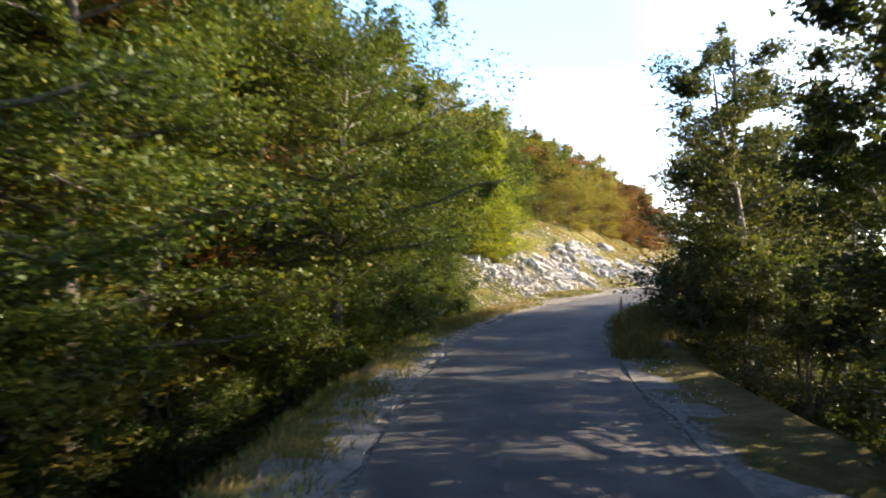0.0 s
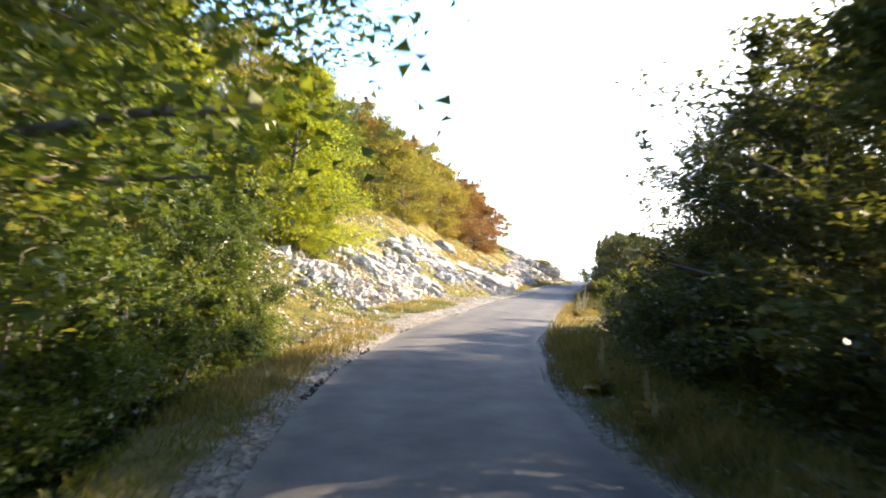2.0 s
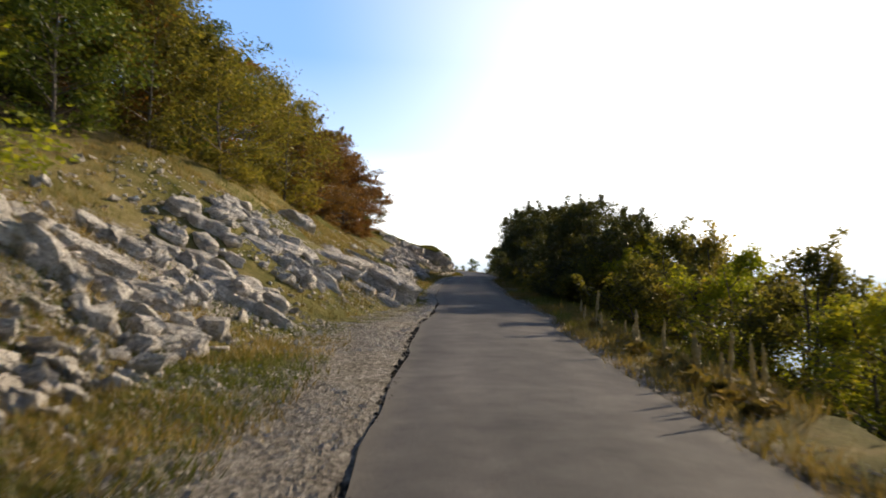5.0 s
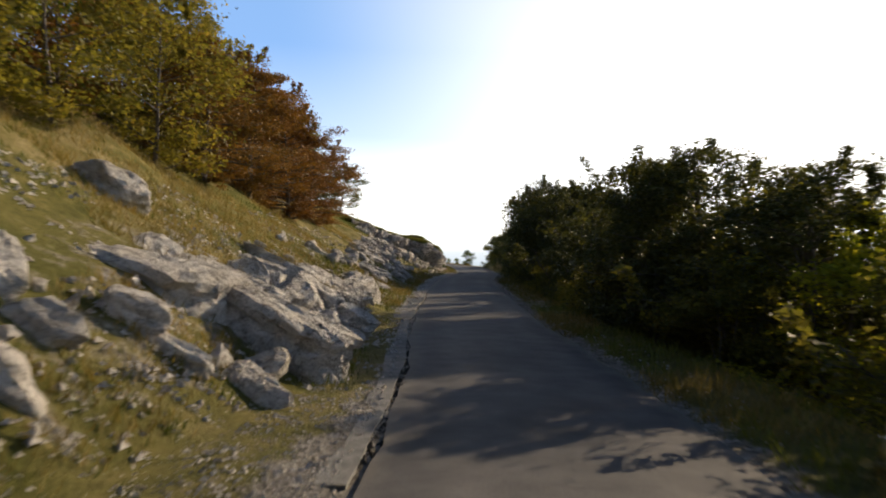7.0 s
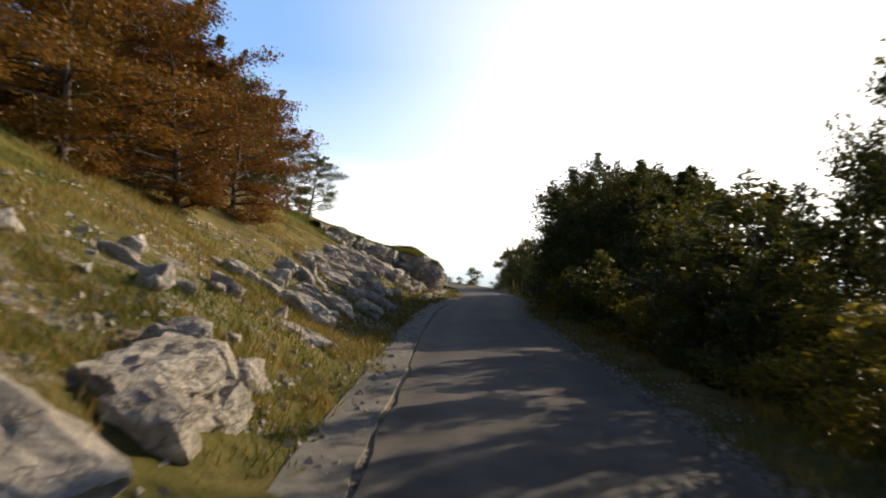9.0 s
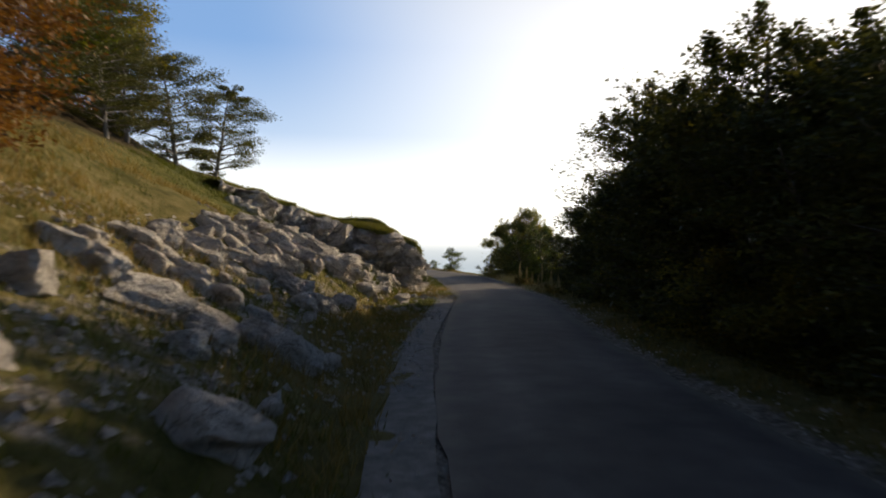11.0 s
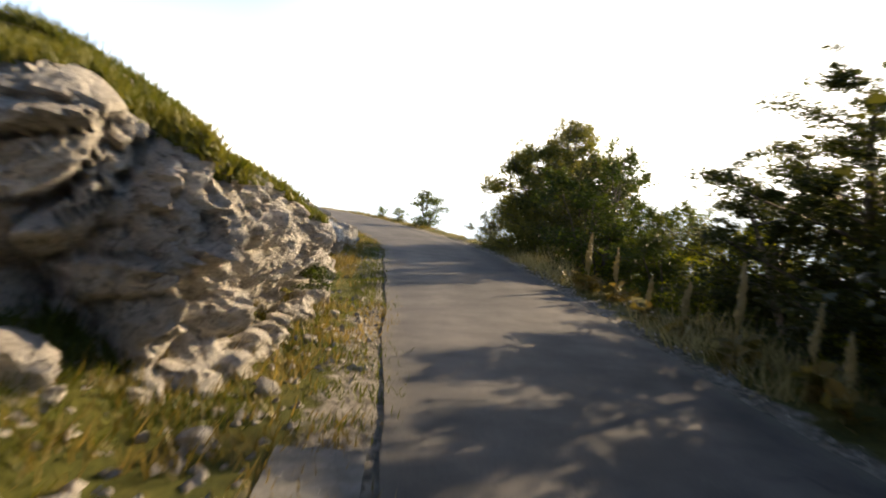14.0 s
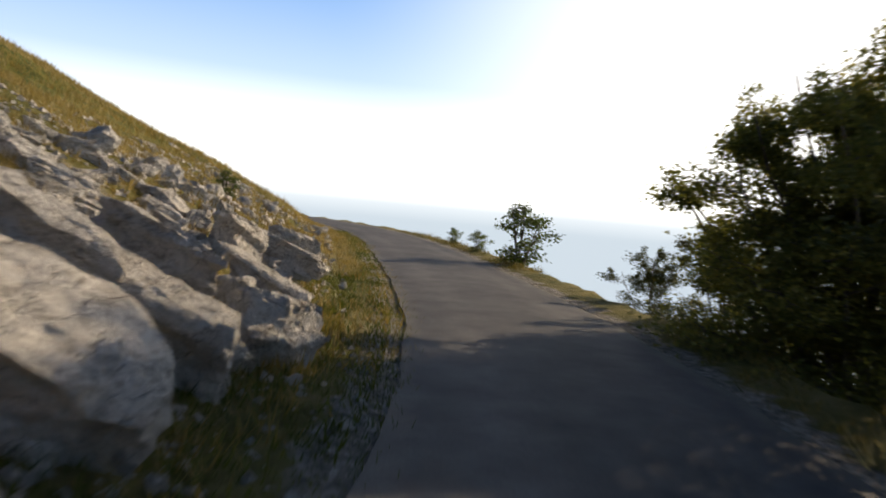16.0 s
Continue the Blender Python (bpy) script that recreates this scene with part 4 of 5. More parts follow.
for p, f, s in [(89.2, 3.0, 1.0), (90.4, 3.4, 0.95), (91.6, 2.9, 0.9), (92.8, 3.4, 0.95), (90.0, 4.6, 1.1), (92.0, 4.8, 1.1), (94, 4.2, 0.9), (95.2, 4.6, 1.0), (94.4, 2.7, 0.8), (95.8, 3.0, 0.9), (93.6, 3.0, 0.85)]:
    plant("sapling", *lateral(p, -f - HALF), s * 0.72, sink=0.2, group="saplings below the road", wide=1.15)
for p, f, s in [(88.6, 2.5, 0.5), (89.8, 3.1, 0.55), (91.0, 2.6, 0.5), (92.4, 2.7, 0.76), (93.8, 2.5, 0.74), (95.0, 2.7, 0.74), (90.6, 3.6, 0.62), (93.2, 3.6, 0.7), (96.4, 2.6, 0.66), (97.6, 2.7, 0.6)]:
    plant("bush_d" if int(p) % 2 else "bush_c", *lateral(p, -f - HALF), s, sink=0.15, group="bushes below the road", label="leafy green bush under the slim roadside trees")
for p, f, key, s in [(88.9, 2.5, "airy_b", 0.54), (90.0, 2.6, "airy_a", 0.54), (91.4, 2.8, "airy_b", 0.5)]:
    plant(key, *lateral(p, -f - HALF), s, sink=0.2, wide=1.5, group="saplings below the road", label="slim leafy tree with sky showing through below the road")
plant("dark_a", *lateral(61.0, -3.5 - HALF), 0.95, sink=0.2, group="trees below the road", wide=0.62)
plant("round", 45.1, 99.4, 1.27, sink=0.3, wide=0.98)
plant("sapling", *lateral(33.9, -1.8 - HALF), 0.56, sink=0.1, wide=0.8, label="thin sapling among the bushes below the road")
plant("sapling", *lateral(32.2, -2.2 - HALF), 0.58, sink=0.05, wide=0.75, label="thin sapling rising from the verge below the road")
plant("bush_b", *lateral(104.6, -1.8 - HALF), 0.4, sink=0.1, label="low dark bush at the outer road edge")
plant("bush_b", *lateral(103.0, -2.1 - HALF), 0.55, sink=0.15, label="dark bush growing against the large round one")
plant("bush_b", 43.3, 96.3, 0.84, sink=0.2, label="dark green bush beside the large round one")
plant("bush_d", 42.4, 94.6, 0.92, sink=0.2, label="leafy green bush beside the large round one")
plant("shrub", *lateral(90.6, 0.95 + HALF), 0.42, sink=0.05, label="green weed clump at the foot of the cliff")
plant("shrub", 46.4, 110.4, 1.15, sink=0.05, label="small leafy shrub standing at the far road edge")
plant("shrub", *lateral(115.0, -0.8 - HALF), 0.5, sink=0.05, label="low rounded shrub at the far road edge")
plant("shrub", *lateral(118.5, -0.8 - HALF), 0.45, sink=0.05, label="low rounded shrub at the far road edge")
plant("shrub", *lateral(108.5, 3.4 + HALF), 0.45, sink=0.05, label="small dark shrub on the rocky ridge")

# ---- rocks ----
def rock_mesh(seed, size, points=18, cuts=2, roughness=0.06):
    r = np.random.default_rng(seed)
    bm = bmesh.new()
    box = np.array(size)
    for _ in range(points):
        v = r.uniform(-1, 1, 3)
        v = v / max(np.abs(v).max(), 0.55) * r.uniform(0.72, 1.0)
        bm.verts.new(v * box * 0.5)
    made = bmesh.ops.convex_hull(bm, input=bm.verts)
    bmesh.ops.delete(bm, geom=list({g for g in made["geom_interior"] + made["geom_unused"] if isinstance(g, bmesh.types.BMVert)}), context="VERTS")
    bmesh.ops.subdivide_edges(bm, edges=bm.edges, cuts=cuts, use_grid_fill=True)
    bmesh.ops.triangulate(bm, faces=bm.faces)
    o = Vector(r.uniform(0, 50, 3))
    for f in bm.faces:
        f.smooth = True
    for v in bm.verts:
        n3 = noise.noise_vector(v.co * 2.1 + o) * roughness * 1.6 + noise.noise_vector(v.co * 6.0 + o) * roughness * 0.7
        lay = math.floor((v.co.z + noise.noise(v.co + o) * 0.15) * 5.5)
        n3 += Vector((math.sin(lay * 7.3), math.cos(lay * 3.1), 0)) * roughness * 0.5
        if cuts >= 4:
            warp = v.co + noise.noise_vector(v.co * 2.0 + o) * 0.2
            cut = max(0.0, 1 - abs(noise.noise(warp * 2.8 + o)) * 7.0) + 0.5 * max(0.0, 1 - abs(noise.noise(warp * 6.5 + o)) * 5.0)
            n3 += noise.noise_vector(v.co * 14.0 + o) * roughness * 0.4 - v.co * 0.12 * cut
        v.co += Vector((n3.x * box[0], n3.y * box[1], n3.z * box[2]))
    me = bpy.data.meshes.new("rock")
    bm.to_mesh(me)
    bm.free()
    me.set_sharp_from_angle(angle=radians(24 if cuts < 4 else 36))
    me.materials.append(ROCK)
    return me


def hewn_mesh(seed, detail, planes=12, rough=0.05, crease=0.07, long=1.0):
    """A block of limestone: a ball cut by planes, then eaten by rain into creases and pits."""
    r = np.random.default_rng(seed)
    bm = bmesh.new()
    bmesh.ops.create_icosphere(bm, subdivisions=detail, radius=1.0)
    n = r.normal(size=(planes, 3))
    n /= np.linalg.norm(n, axis=1)[:, None]
    lean = np.eye(3) + r.normal(0, 0.13, (3, 3))
    lean /= np.linalg.norm(lean, axis=1)[:, None]
    n = np.vstack([n, lean, -lean])
    lim = np.r_[r.uniform(0.4, 0.56, planes), r.uniform(0.34, 0.46, 6)]
    o = Vector(r.uniform(0, 60, 3))
    r0 = r.uniform(-1, 1)
    for v in bm.verts:
        d = np.array(v.co.normalized())
        k = n @ d
        rad = (lim[k > 0.05] / k[k > 0.05]).min()
        q = Vector(d * rad)
        bed = math.floor((q.z + 0.3 * q.x * r0 + noise.noise(q * 1.7 + o) * 0.12) * 6.5)
        q = Vector((q.x * (1 + 0.11 * math.sin(bed * 7.3 + r0 * 9)), q.y * (1 + 0.13 * math.cos(bed * 4.1 + r0 * 5)), q.z))
        w = Vector((q.x * long, q.y, q.z))
        warp = w + noise.noise_vector(w * 2.0 + o) * 0.2
        cut = max(0.0, 1 - abs(noise.noise(warp * 2.6 + o)) * 9.0) + 0.5 * max(0.0, 1 - abs(noise.noise(warp * 6.5 + o)) * 7.0)
        lump = noise.noise_vector(w * 3.0 + o) * rough + noise.noise_vector(w * 9.0 + o) * rough * 0.6 + noise.noise_vector(w * 22.0 + o) * rough * 0.6
        v.co = q * (1 - crease * cut) + lump
    me = bpy.data.meshes.new("rock")
    bm.to_mesh(me)
    bm.free()
    me.materials.append(ROCK)
    return me


BED = -44
CRAGS = [hewn_mesh(100 + i, 4, 9 + i % 5, 0.035, 0.09) for i in range(8)]
BOULDERS = [rock_mesh(120 + i, (1, 1, 1), 15 + i % 4, 3, 0.05) for i in range(10)]
BLOCKS = [hewn_mesh(300 + i, 4, 4 + i % 3, 0.024, 0.06) for i in range(7)]
FINS = [hewn_mesh(200 + i, 3, 8 + i % 5, 0.03, 0.07) for i in range(14)]
STONES = [rock_mesh(300 + i, (1, 1, 1), 12, 1, 0.06) for i in range(12)]


def outcrop(label, x, y, category="rock outcrop", name="rock_outcrop"):
    ob = new(name)
    ob.location = (x, y, ground_z(x, y))
    tagged(ob, label, category)
    return ob


def rock_at(parent, meshes, x, y, size, turn, tilt=(0, 0), sunk=0.35, name="rock", z=None):
    ob = new(name, meshes[RNG.integers(len(meshes))])
    ob.parent = parent
    z = (ground_z(x, y) if z is None else z) + size[2] * (0.5 - sunk)
    ob.matrix_basis = Matrix.Translation(Vector((x, y, z)) - parent.location) @ pose(0, 0, 0, 0, 0, turn) @ pose(0, 0, 0, tilt[0], tilt[1], 0) @ Matrix.Diagonal((*size, 1))
    return ob


def belt(label, p0, p1, e0, e1, fins, loose, small, large, big=0):
    """Beds of rock that break out of the bank and run slantwise down to the road, with loose blocks between them."""
    cx, cy = lateral((p0 + p1) / 2, (e0 + e1) / 2 + HALF)
    top = outcrop(label, cx, cy)
    for _ in range(fins):
        p, e = RNG.uniform(p0 - 1.0, p1 - 1.0), RNG.uniform(0.45, 1.0) * (e1 - e0) + e0
        slant = RNG.uniform(-0.55, 0.3)
        s = RNG.uniform(0.6, 1.0) * large
        for k in range(RNG.integers(2, 5)):
            if e < e0 or p > p1:
                break
            x, y = lateral(p, e + HALF)
            head = math.degrees(math.atan2(*TANGENT[at_y(p)][::-1])) - math.degrees(math.atan2(1, slant))
            long = s * RNG.uniform(1.0, 1.6)
            rock_at(top, CRAGS if s > 0.8 else FINS if s > 0.3 else BOULDERS, x, y, (long, s * RNG.uniform(0.42, 0.7), s * RNG.uniform(0.55, 0.85)), head + RNG.uniform(-38, 38), (RNG.uniform(-34, 24), RNG.uniform(10, 34)), RNG.uniform(0.36, 0.55))
            e -= long * 0.62 / math.hypot(1, slant)
            p += long * 0.62 * slant / math.hypot(1, slant)
            s *= RNG.uniform(0.75, 1.12)
    for k in range(loose + big):
        p, e = RNG.uniform(p0, p1), RNG.uniform(e0, e1)
        s = small * (large / small) ** (RNG.uniform() ** 2.4) if k < loose else large * RNG.uniform(0.85, 1.15)
        x, y = lateral(p, max(e, e0 + 0.6 * s) + HALF)
        rock_at(top, CRAGS if s > 0.9 else (FINS if s > 0.4 else BOULDERS if s > 0.22 else STONES), x, y, (s * RNG.uniform(0.9, 1.2), s * RNG.uniform(0.7, 1.0), s * RNG.uniform(0.6, 0.9)), RNG.uniform(0, 360), (RNG.uniform(-25, 25), RNG.uniform(-25, 25)), RNG.uniform(0.25, 0.5))
    return top


def heap(label, p0, p1, e0, e1, count, small, large, mound=0.0):
    cx, cy = lateral((p0 + p1) / 2, (e0 + e1) / 2 + HALF)
    top = outcrop(label, cx, cy, "rock pile", "rock_pile")
    for _ in range(count):
        u, w = RNG.uniform(-1, 1), RNG.uniform(-1, 1)
        p, e = (p0 + p1) / 2 + u * (p1 - p0) / 2, (e0 + e1) / 2 + w * (e1 - e0) / 2
        x, y = lateral(p, e + HALF)
        s = small * (large / small) ** (RNG.uniform() ** 2.2)
        rock_at(top, STONES if s < 0.4 else BOULDERS, x, y, (s, s * RNG.uniform(0.6, 0.95), s * RNG.uniform(0.5, 0.8)), RNG.uniform(0, 360), (RNG.uniform(-30, 30), RNG.uniform(-30, 30)), 0.2, "stone" if s < 0.4 else "rock", ground_z(x, y) + mound * max(0.0, 1 - u * u) * (1 - w * w) * RNG.uniform(0, 1) if mound else None)
    return top


heap("pile of broken grey limestone on the grassy bank", 32.5, 38.5, 2.6, 5.8, 290, 0.1, 0.52)
heap("dense pile of broken grey limestone above the verge", 31.3, 35.8, 2.5, 5.0, 700, 0.1, 0.36, 0.3)
heap("loose limestone rubble at the foot of the bank", 29.0, 33, 2.9, 6.0, 220, 0.08, 0.38)
heap("loose stones lying over the grassy slope", 37, 47, 4.2, 8.0, 120, 0.1, 0.4)
heap("broken pale rubble between the ledges", 37.5, 47.0, 2.5, 5.4, 230, 0.09, 0.42)
belt("slanting grey limestone ledges in the bank", 38.0, 47.5, 2.5, 5.6, 22, 70, 0.14, 0.8)
belt("large pale limestone blocks close to the road", 46.8, 52.6, 1.0, 3.0, 3, 26, 0.14, 0.8)
belt("weathered limestone ledge rising from the dry grass", 52.5, 55.0, 1.0, 3.2, 3, 12, 0.12, 0.6)
belt("weathered limestone ledges in the dry grass", 55.0, 62.5, 1.2, 4.2, 3, 26, 0.1, 0.6)
belt("grey limestone ledges below the grass slope", 62.5, 74.0, 1.1, 3.9, 9, 40, 0.12, 0.8)
heap("small stones strewn over the grassy verge", 24.0, 31.5, 1.8, 6.0, 290, 0.06, 0.25)
belt("rough limestone ledges below the cliff", 79.0, 84.0, 2.2, 5.0, 12, 60, 0.12, 0.7, 3)
heap("small broken stones in the grass below the cliff", 79.0, 86.5, 0.8, 2.6, 150, 0.05, 0.22)
heap("pale broken rubble on the bank below the cliff", 79.0, 85.4, 1.7, 3.4, 200, 0.07, 0.34)
heap("small broken stones along the grass verge", 92.5, 106.0, 0.7, 1.6, 90, 0.05, 0.18)
belt("shaded limestone ledges at the foot of the bank", 74.0, 82.5, 1.6, 4.6, 22, 60, 0.15, 0.8)
belt("tilted limestone blocks beside the road", 92.8, 104.0, 1.2, 4.4, 17, 170, 0.09, 0.6, 3)
belt("broken limestone blocks along the grassy hill", 96.0, 116.0, 1.0, 5.2, 14, 190, 0.09, 0.5)
boulder = outcrop("single grey boulder at the edge of the wood", 11.7, 53.9, "boulder", "boulder")
rock_at(boulder, CRAGS, 11.7, 53.9, (1.6, 0.9, 0.8), BED, (-10, 20), 0.36)

# the cliff: a steep face of jointed blocks on the spur's near side, then along the road
def cliff_face(parent, seed):
    r = np.random.default_rng(seed)
    turns = [(87.15 - 0.46 * e, e) for e in np.arange(7.2, 1.7, -0.5)] + [(86.75, 1.42), (87.4, 1.28), (88.5, 1.2), (90.0, 1.08), (90.9, 1.12), (91.7, 1.45)]
    way = smooth_line([lateral(p, e + HALF) for p, e in turns], 0.035)
    t = np.gradient(way, axis=0)
    t = np.stack([np.convolve(np.pad(t[:, c], 8, "edge"), np.ones(17) / 17, "valid") for c in range(2)], 1)
    t /= np.linalg.norm(t, axis=1)[:, None]
    out = np.stack([t[:, 1], -t[:, 0]], 1)
    foot = height(*(way + out * 0.45).T) - 0.15
    deep = np.interp(np.linspace(0, 1, len(way)), [0, 0.46, 0.62, 1], [1.2, 1.2, 0.8, 0.8])
    top = height(*(way - out * deep[:, None]).T) + 0.02
    top = np.convolve(np.pad(np.maximum(top, foot + 0.5), 6, "edge"), np.ones(13) / 13, "valid")
    run = np.r_[0, np.cumsum(np.linalg.norm(np.diff(way, axis=0), axis=1))]
    n, m = len(way), 56
    v = np.linspace(0, 1, m)
    S = np.repeat(run[:, None], m, 1)
    Z = foot[:, None] + (top - foot)[:, None] * v[None]
    warp = lambda k, amount: amount * soft_noise(S.ravel(), Z.ravel(), 0.35, k).reshape(S.shape)  # noqa: E731
    slow = lambda k, amount, scale: amount * soft_noise(S.ravel(), Z.ravel(), scale, k).reshape(S.shape)  # noqa: E731
    a, b = S + warp(61, 0.16) + slow(66, 0.3, 0.9) - 0.5 * Z, Z + warp(62, 0.12) + slow(67, 0.22, 0.8)

    def cells(wide, tall, key):
        q = np.random.default_rng(key)
        us, vs = np.meshgrid(np.arange(a.min() - wide, a.max() + wide, wide), np.arange(b.min() - tall, b.max() + tall, tall), indexing="ij")
        us, vs = (us + q.uniform(-0.42, 0.42, us.shape) * wide).ravel(), (vs + q.uniform(-0.42, 0.42, vs.shape) * tall).ravel()
        first, second, who = np.full(a.shape, 9.0), np.full(a.shape, 9.0), np.zeros(a.shape, int)
        for k in range(len(us)):
            d = np.hypot((a - us[k]) / wide, (b - vs[k]) / tall)
            near = d < first
            second = np.where(near, first, np.minimum(second, d))
            who = np.where(near, k, who)
            first = np.where(near, d, first)
        return second - first, who, q.uniform(-1, 1, len(us)), q.uniform(-0.5, 0.5, (len(us), 2)), us, vs

    # buttresses: faces that come forward along the cliff and break back in steep flanks
    u = a * 0.72 + 0.3 * np.sin(a * 1.9)
    tooth, u = np.floor(u).astype(int), u - np.floor(u)
    size = r.uniform(0.5, 1.0, 60)[tooth % 60] * np.interp(run / run[-1], [0.48, 0.6], [1, 0.12])[:, None]
    relief = size * (np.minimum(u / 0.66, (1 - u) / 0.34) - 0.5)
    for wide, tall, proud, slant, cleft, key in ((0.62, 0.44, 0.13, 1.0, 0.16, 0), (0.27, 0.2, 0.06, 0.9, 0.07, 1), (0.12, 0.09, 0.022, 0.5, 0.02, 2)):
        gap, near, push, tilt, us, vs = cells(wide, tall, seed + key)
        relief = relief + proud * push[near] + (a - us[near]) * tilt[near, 0] * slant + (b - vs[near]) * tilt[near, 1] * slant - cleft * np.exp(-gap / 0.07)
        if not key:
            who = near
    relief = relief - 0.02 * (1 - 2 * np.abs(soft_noise(a.ravel(), b.ravel() * 1.3, 0.12, 64))).reshape(S.shape)
    lean = np.interp(v, [0, 0.22, 0.42, 0.62, 0.84, 1.0], [0.0, -0.14, 0.12, 0.16, 0.02, -0.62])
    calm = np.interp(v, [0, 0.78, 1.0], [1, 1, 0.05])
    push_out = np.where(lean[None] < -0.1, lean[None] * deep[:, None] / 0.78, lean[None]) + relief * calm[None]
    Z = Z - np.interp(v, [0.9, 1.0], [0, 0.1])[None]
    P = np.concatenate([way[:, None] + out[:, None] * push_out[..., None], Z[..., None]], -1)
    faces = grid_faces(n, m)
    mid = who[:-1, :-1].ravel()
    flat = P.reshape(-1, 3) - np.array(parent.location)
    for k in np.unique(mid):
        mine = faces[mid == k]
        used, again = np.unique(mine, return_inverse=True)
        mesh_object("block", flat[used], again.reshape(mine.shape), ROCK, parent)
    hang = np.clip(np.interp(run / run[-1], [0.35, 0.5], [0.98, 0.84]) + 0.14 * soft_noise(run, run * 0, 0.8, 71), 0.68, 0.99)
    return P[v[None] > hang[:, None]]


cliff = outcrop("low dark limestone cliff of fractured blocks under turf", 31.5, 88.0, "cliff", "cliff")
brow = cliff_face(cliff, 83)
for i in range(70):
    p = RNG.uniform(86.2, 91.4)
    s = RNG.uniform(0.12, 0.4)
    rock_at(cliff, FINS, *lateral(p, HALF + np.interp(p, [86, 87, 90, 91.4], [1.6, 1.25, 0.98, 1.1]) - 0.1 * s), (s * 1.3, s, s * 0.8), RNG.uniform(0, 360), (RNG.uniform(-20, 20), RNG.uniform(-20, 20)), 0.35)
for i in range(60):
    e = RNG.uniform(1.7, 6.6)
    s = RNG.uniform(0.15, 0.5)
    rock_at(cliff, FINS, *lateral(86.55 - 0.46 * e - RNG.uniform(0, 0.5), e + HALF), (s * 1.3, s, s * 0.8), RNG.uniform(0, 360), (RNG.uniform(-20, 20), RNG.uniform(-20, 20)), 0.35)
big = outcrop("big pale limestone block beside the road", *lateral(90.9, 1.5 + HALF), "boulder", "boulder")
rock_at(big, CRAGS, *lateral(90.9, 1.6 + HALF), (1.5, 1.2, 1.0), 20, (5, 8), 0.3, z=0.05)
slope = outcrop("large pale tilted limestone slab at the foot of the grass slope", *lateral(94.3, 2.0 + HALF), "boulder", "boulder")
rock_at(slope, CRAGS, *lateral(93.9, 2.3 + HALF), (1.5, 1.1, 1.3), 5, (-10, 24), 0.42)
verge = outcrop("scattered pale stones in the grass below the cliff", *lateral(84, 1.6 + HALF), "rocks", "scattered_rocks")
for p, e, s in [(82.3, 1.5, 0.55), (81.6, 1.9, 0.5), (84.2, 2.2, 0.6), (83.3, 2.0, 0.3), (84.9, 1.3, 0.25), (85.6, 1.0, 0.22), (83.0, 1.1, 0.2), (86.4, 0.8, 0.2), (82.9, 2.6, 0.4), (88.2, 0.7, 0.16), (89.4, 0.6, 0.14)]:
    rock_at(verge, FINS, *lateral(p, e + HALF), (s, s * 0.8, s * 0.75), RNG.uniform(0, 360), (RNG.uniform(-20, 20), RNG.uniform(-20, 20)), 0.3)
def slab(label, x, y, z, long, wide, tall, turn=0.0, dip=22.0, roll=8.0):
    """One tilted bed of limestone with its long axis running down towards the road."""
    top = outcrop(label, x, y, "boulder", "boulder")
    rock_at(top, CRAGS, x, y, (long, wide, tall), BED + turn, (roll, dip), 0.5, z=z)
    return top


slab("long tilted limestone slab lying beside the road", 13.6, 49.7, 0.42, 2.0, 0.85, 0.95)
slab("tilted grey limestone slab above the roadside one", 13.3, 51.6, 0.85, 1.8, 0.75, 0.85, 14)
slab("broad pale limestone bedrock in the bank", 12.2, 50.2, 0.85, 2.0, 1.5, 1.2, 20, 14, 6)
slab("broad pale limestone bedrock in the bank", 12.0, 51.6, 1.2, 1.6, 1.2, 1.0, -30, 10, 10)
slab("small pointed limestone block in the grass", 13.05, 48.4, 0.05, 0.9, 0.5, 0.6, -10, 28)
slab("tilted limestone slab in the grassy bank", 14.5, 52.6, 0.6, 1.2, 0.6, 0.7, -14)
slab("tilted limestone slab in the grassy bank", 15.0, 53.5, 0.6, 1.3, 0.6, 0.75, 10, 30)
slab("upright limestone block at the edge of the verge", 15.55, 52.9, 0.25, 0.8, 0.55, 0.7, 12, 30)
slab("tilted limestone slab in the grassy bank", 14.3, 54.6, 1.05, 1.3, 0.5, 0.55, 10)
slab("large pale limestone block at the foot of the grass bank", 16.35, 57.35, 0.4, 2.1, 1.25, 1.15, 0, 24)
slab("broken pink-grey limestone slab in the dry grass", 17.55, 59.5, 0.3, 1.6, 0.9, 0.75, 4, 26)
slab("pale limestone slab half sunk in the grass", 16.7, 61.6, 1.0, 1.3, 0.7, 0.6, 14)
slab("pale limestone slab half sunk in the grass", 18.7, 61.7, 0.25, 0.8, 0.45, 0.5)
slab("grey limestone ledge below the grass slope", 20.3, 66.2, 0.55, 1.5, 0.6, 0.7, 10)
slab("grey limestone ledge below the grass slope", 19.8, 64.0, 0.2, 1.0, 0.5, 0.55, -6)
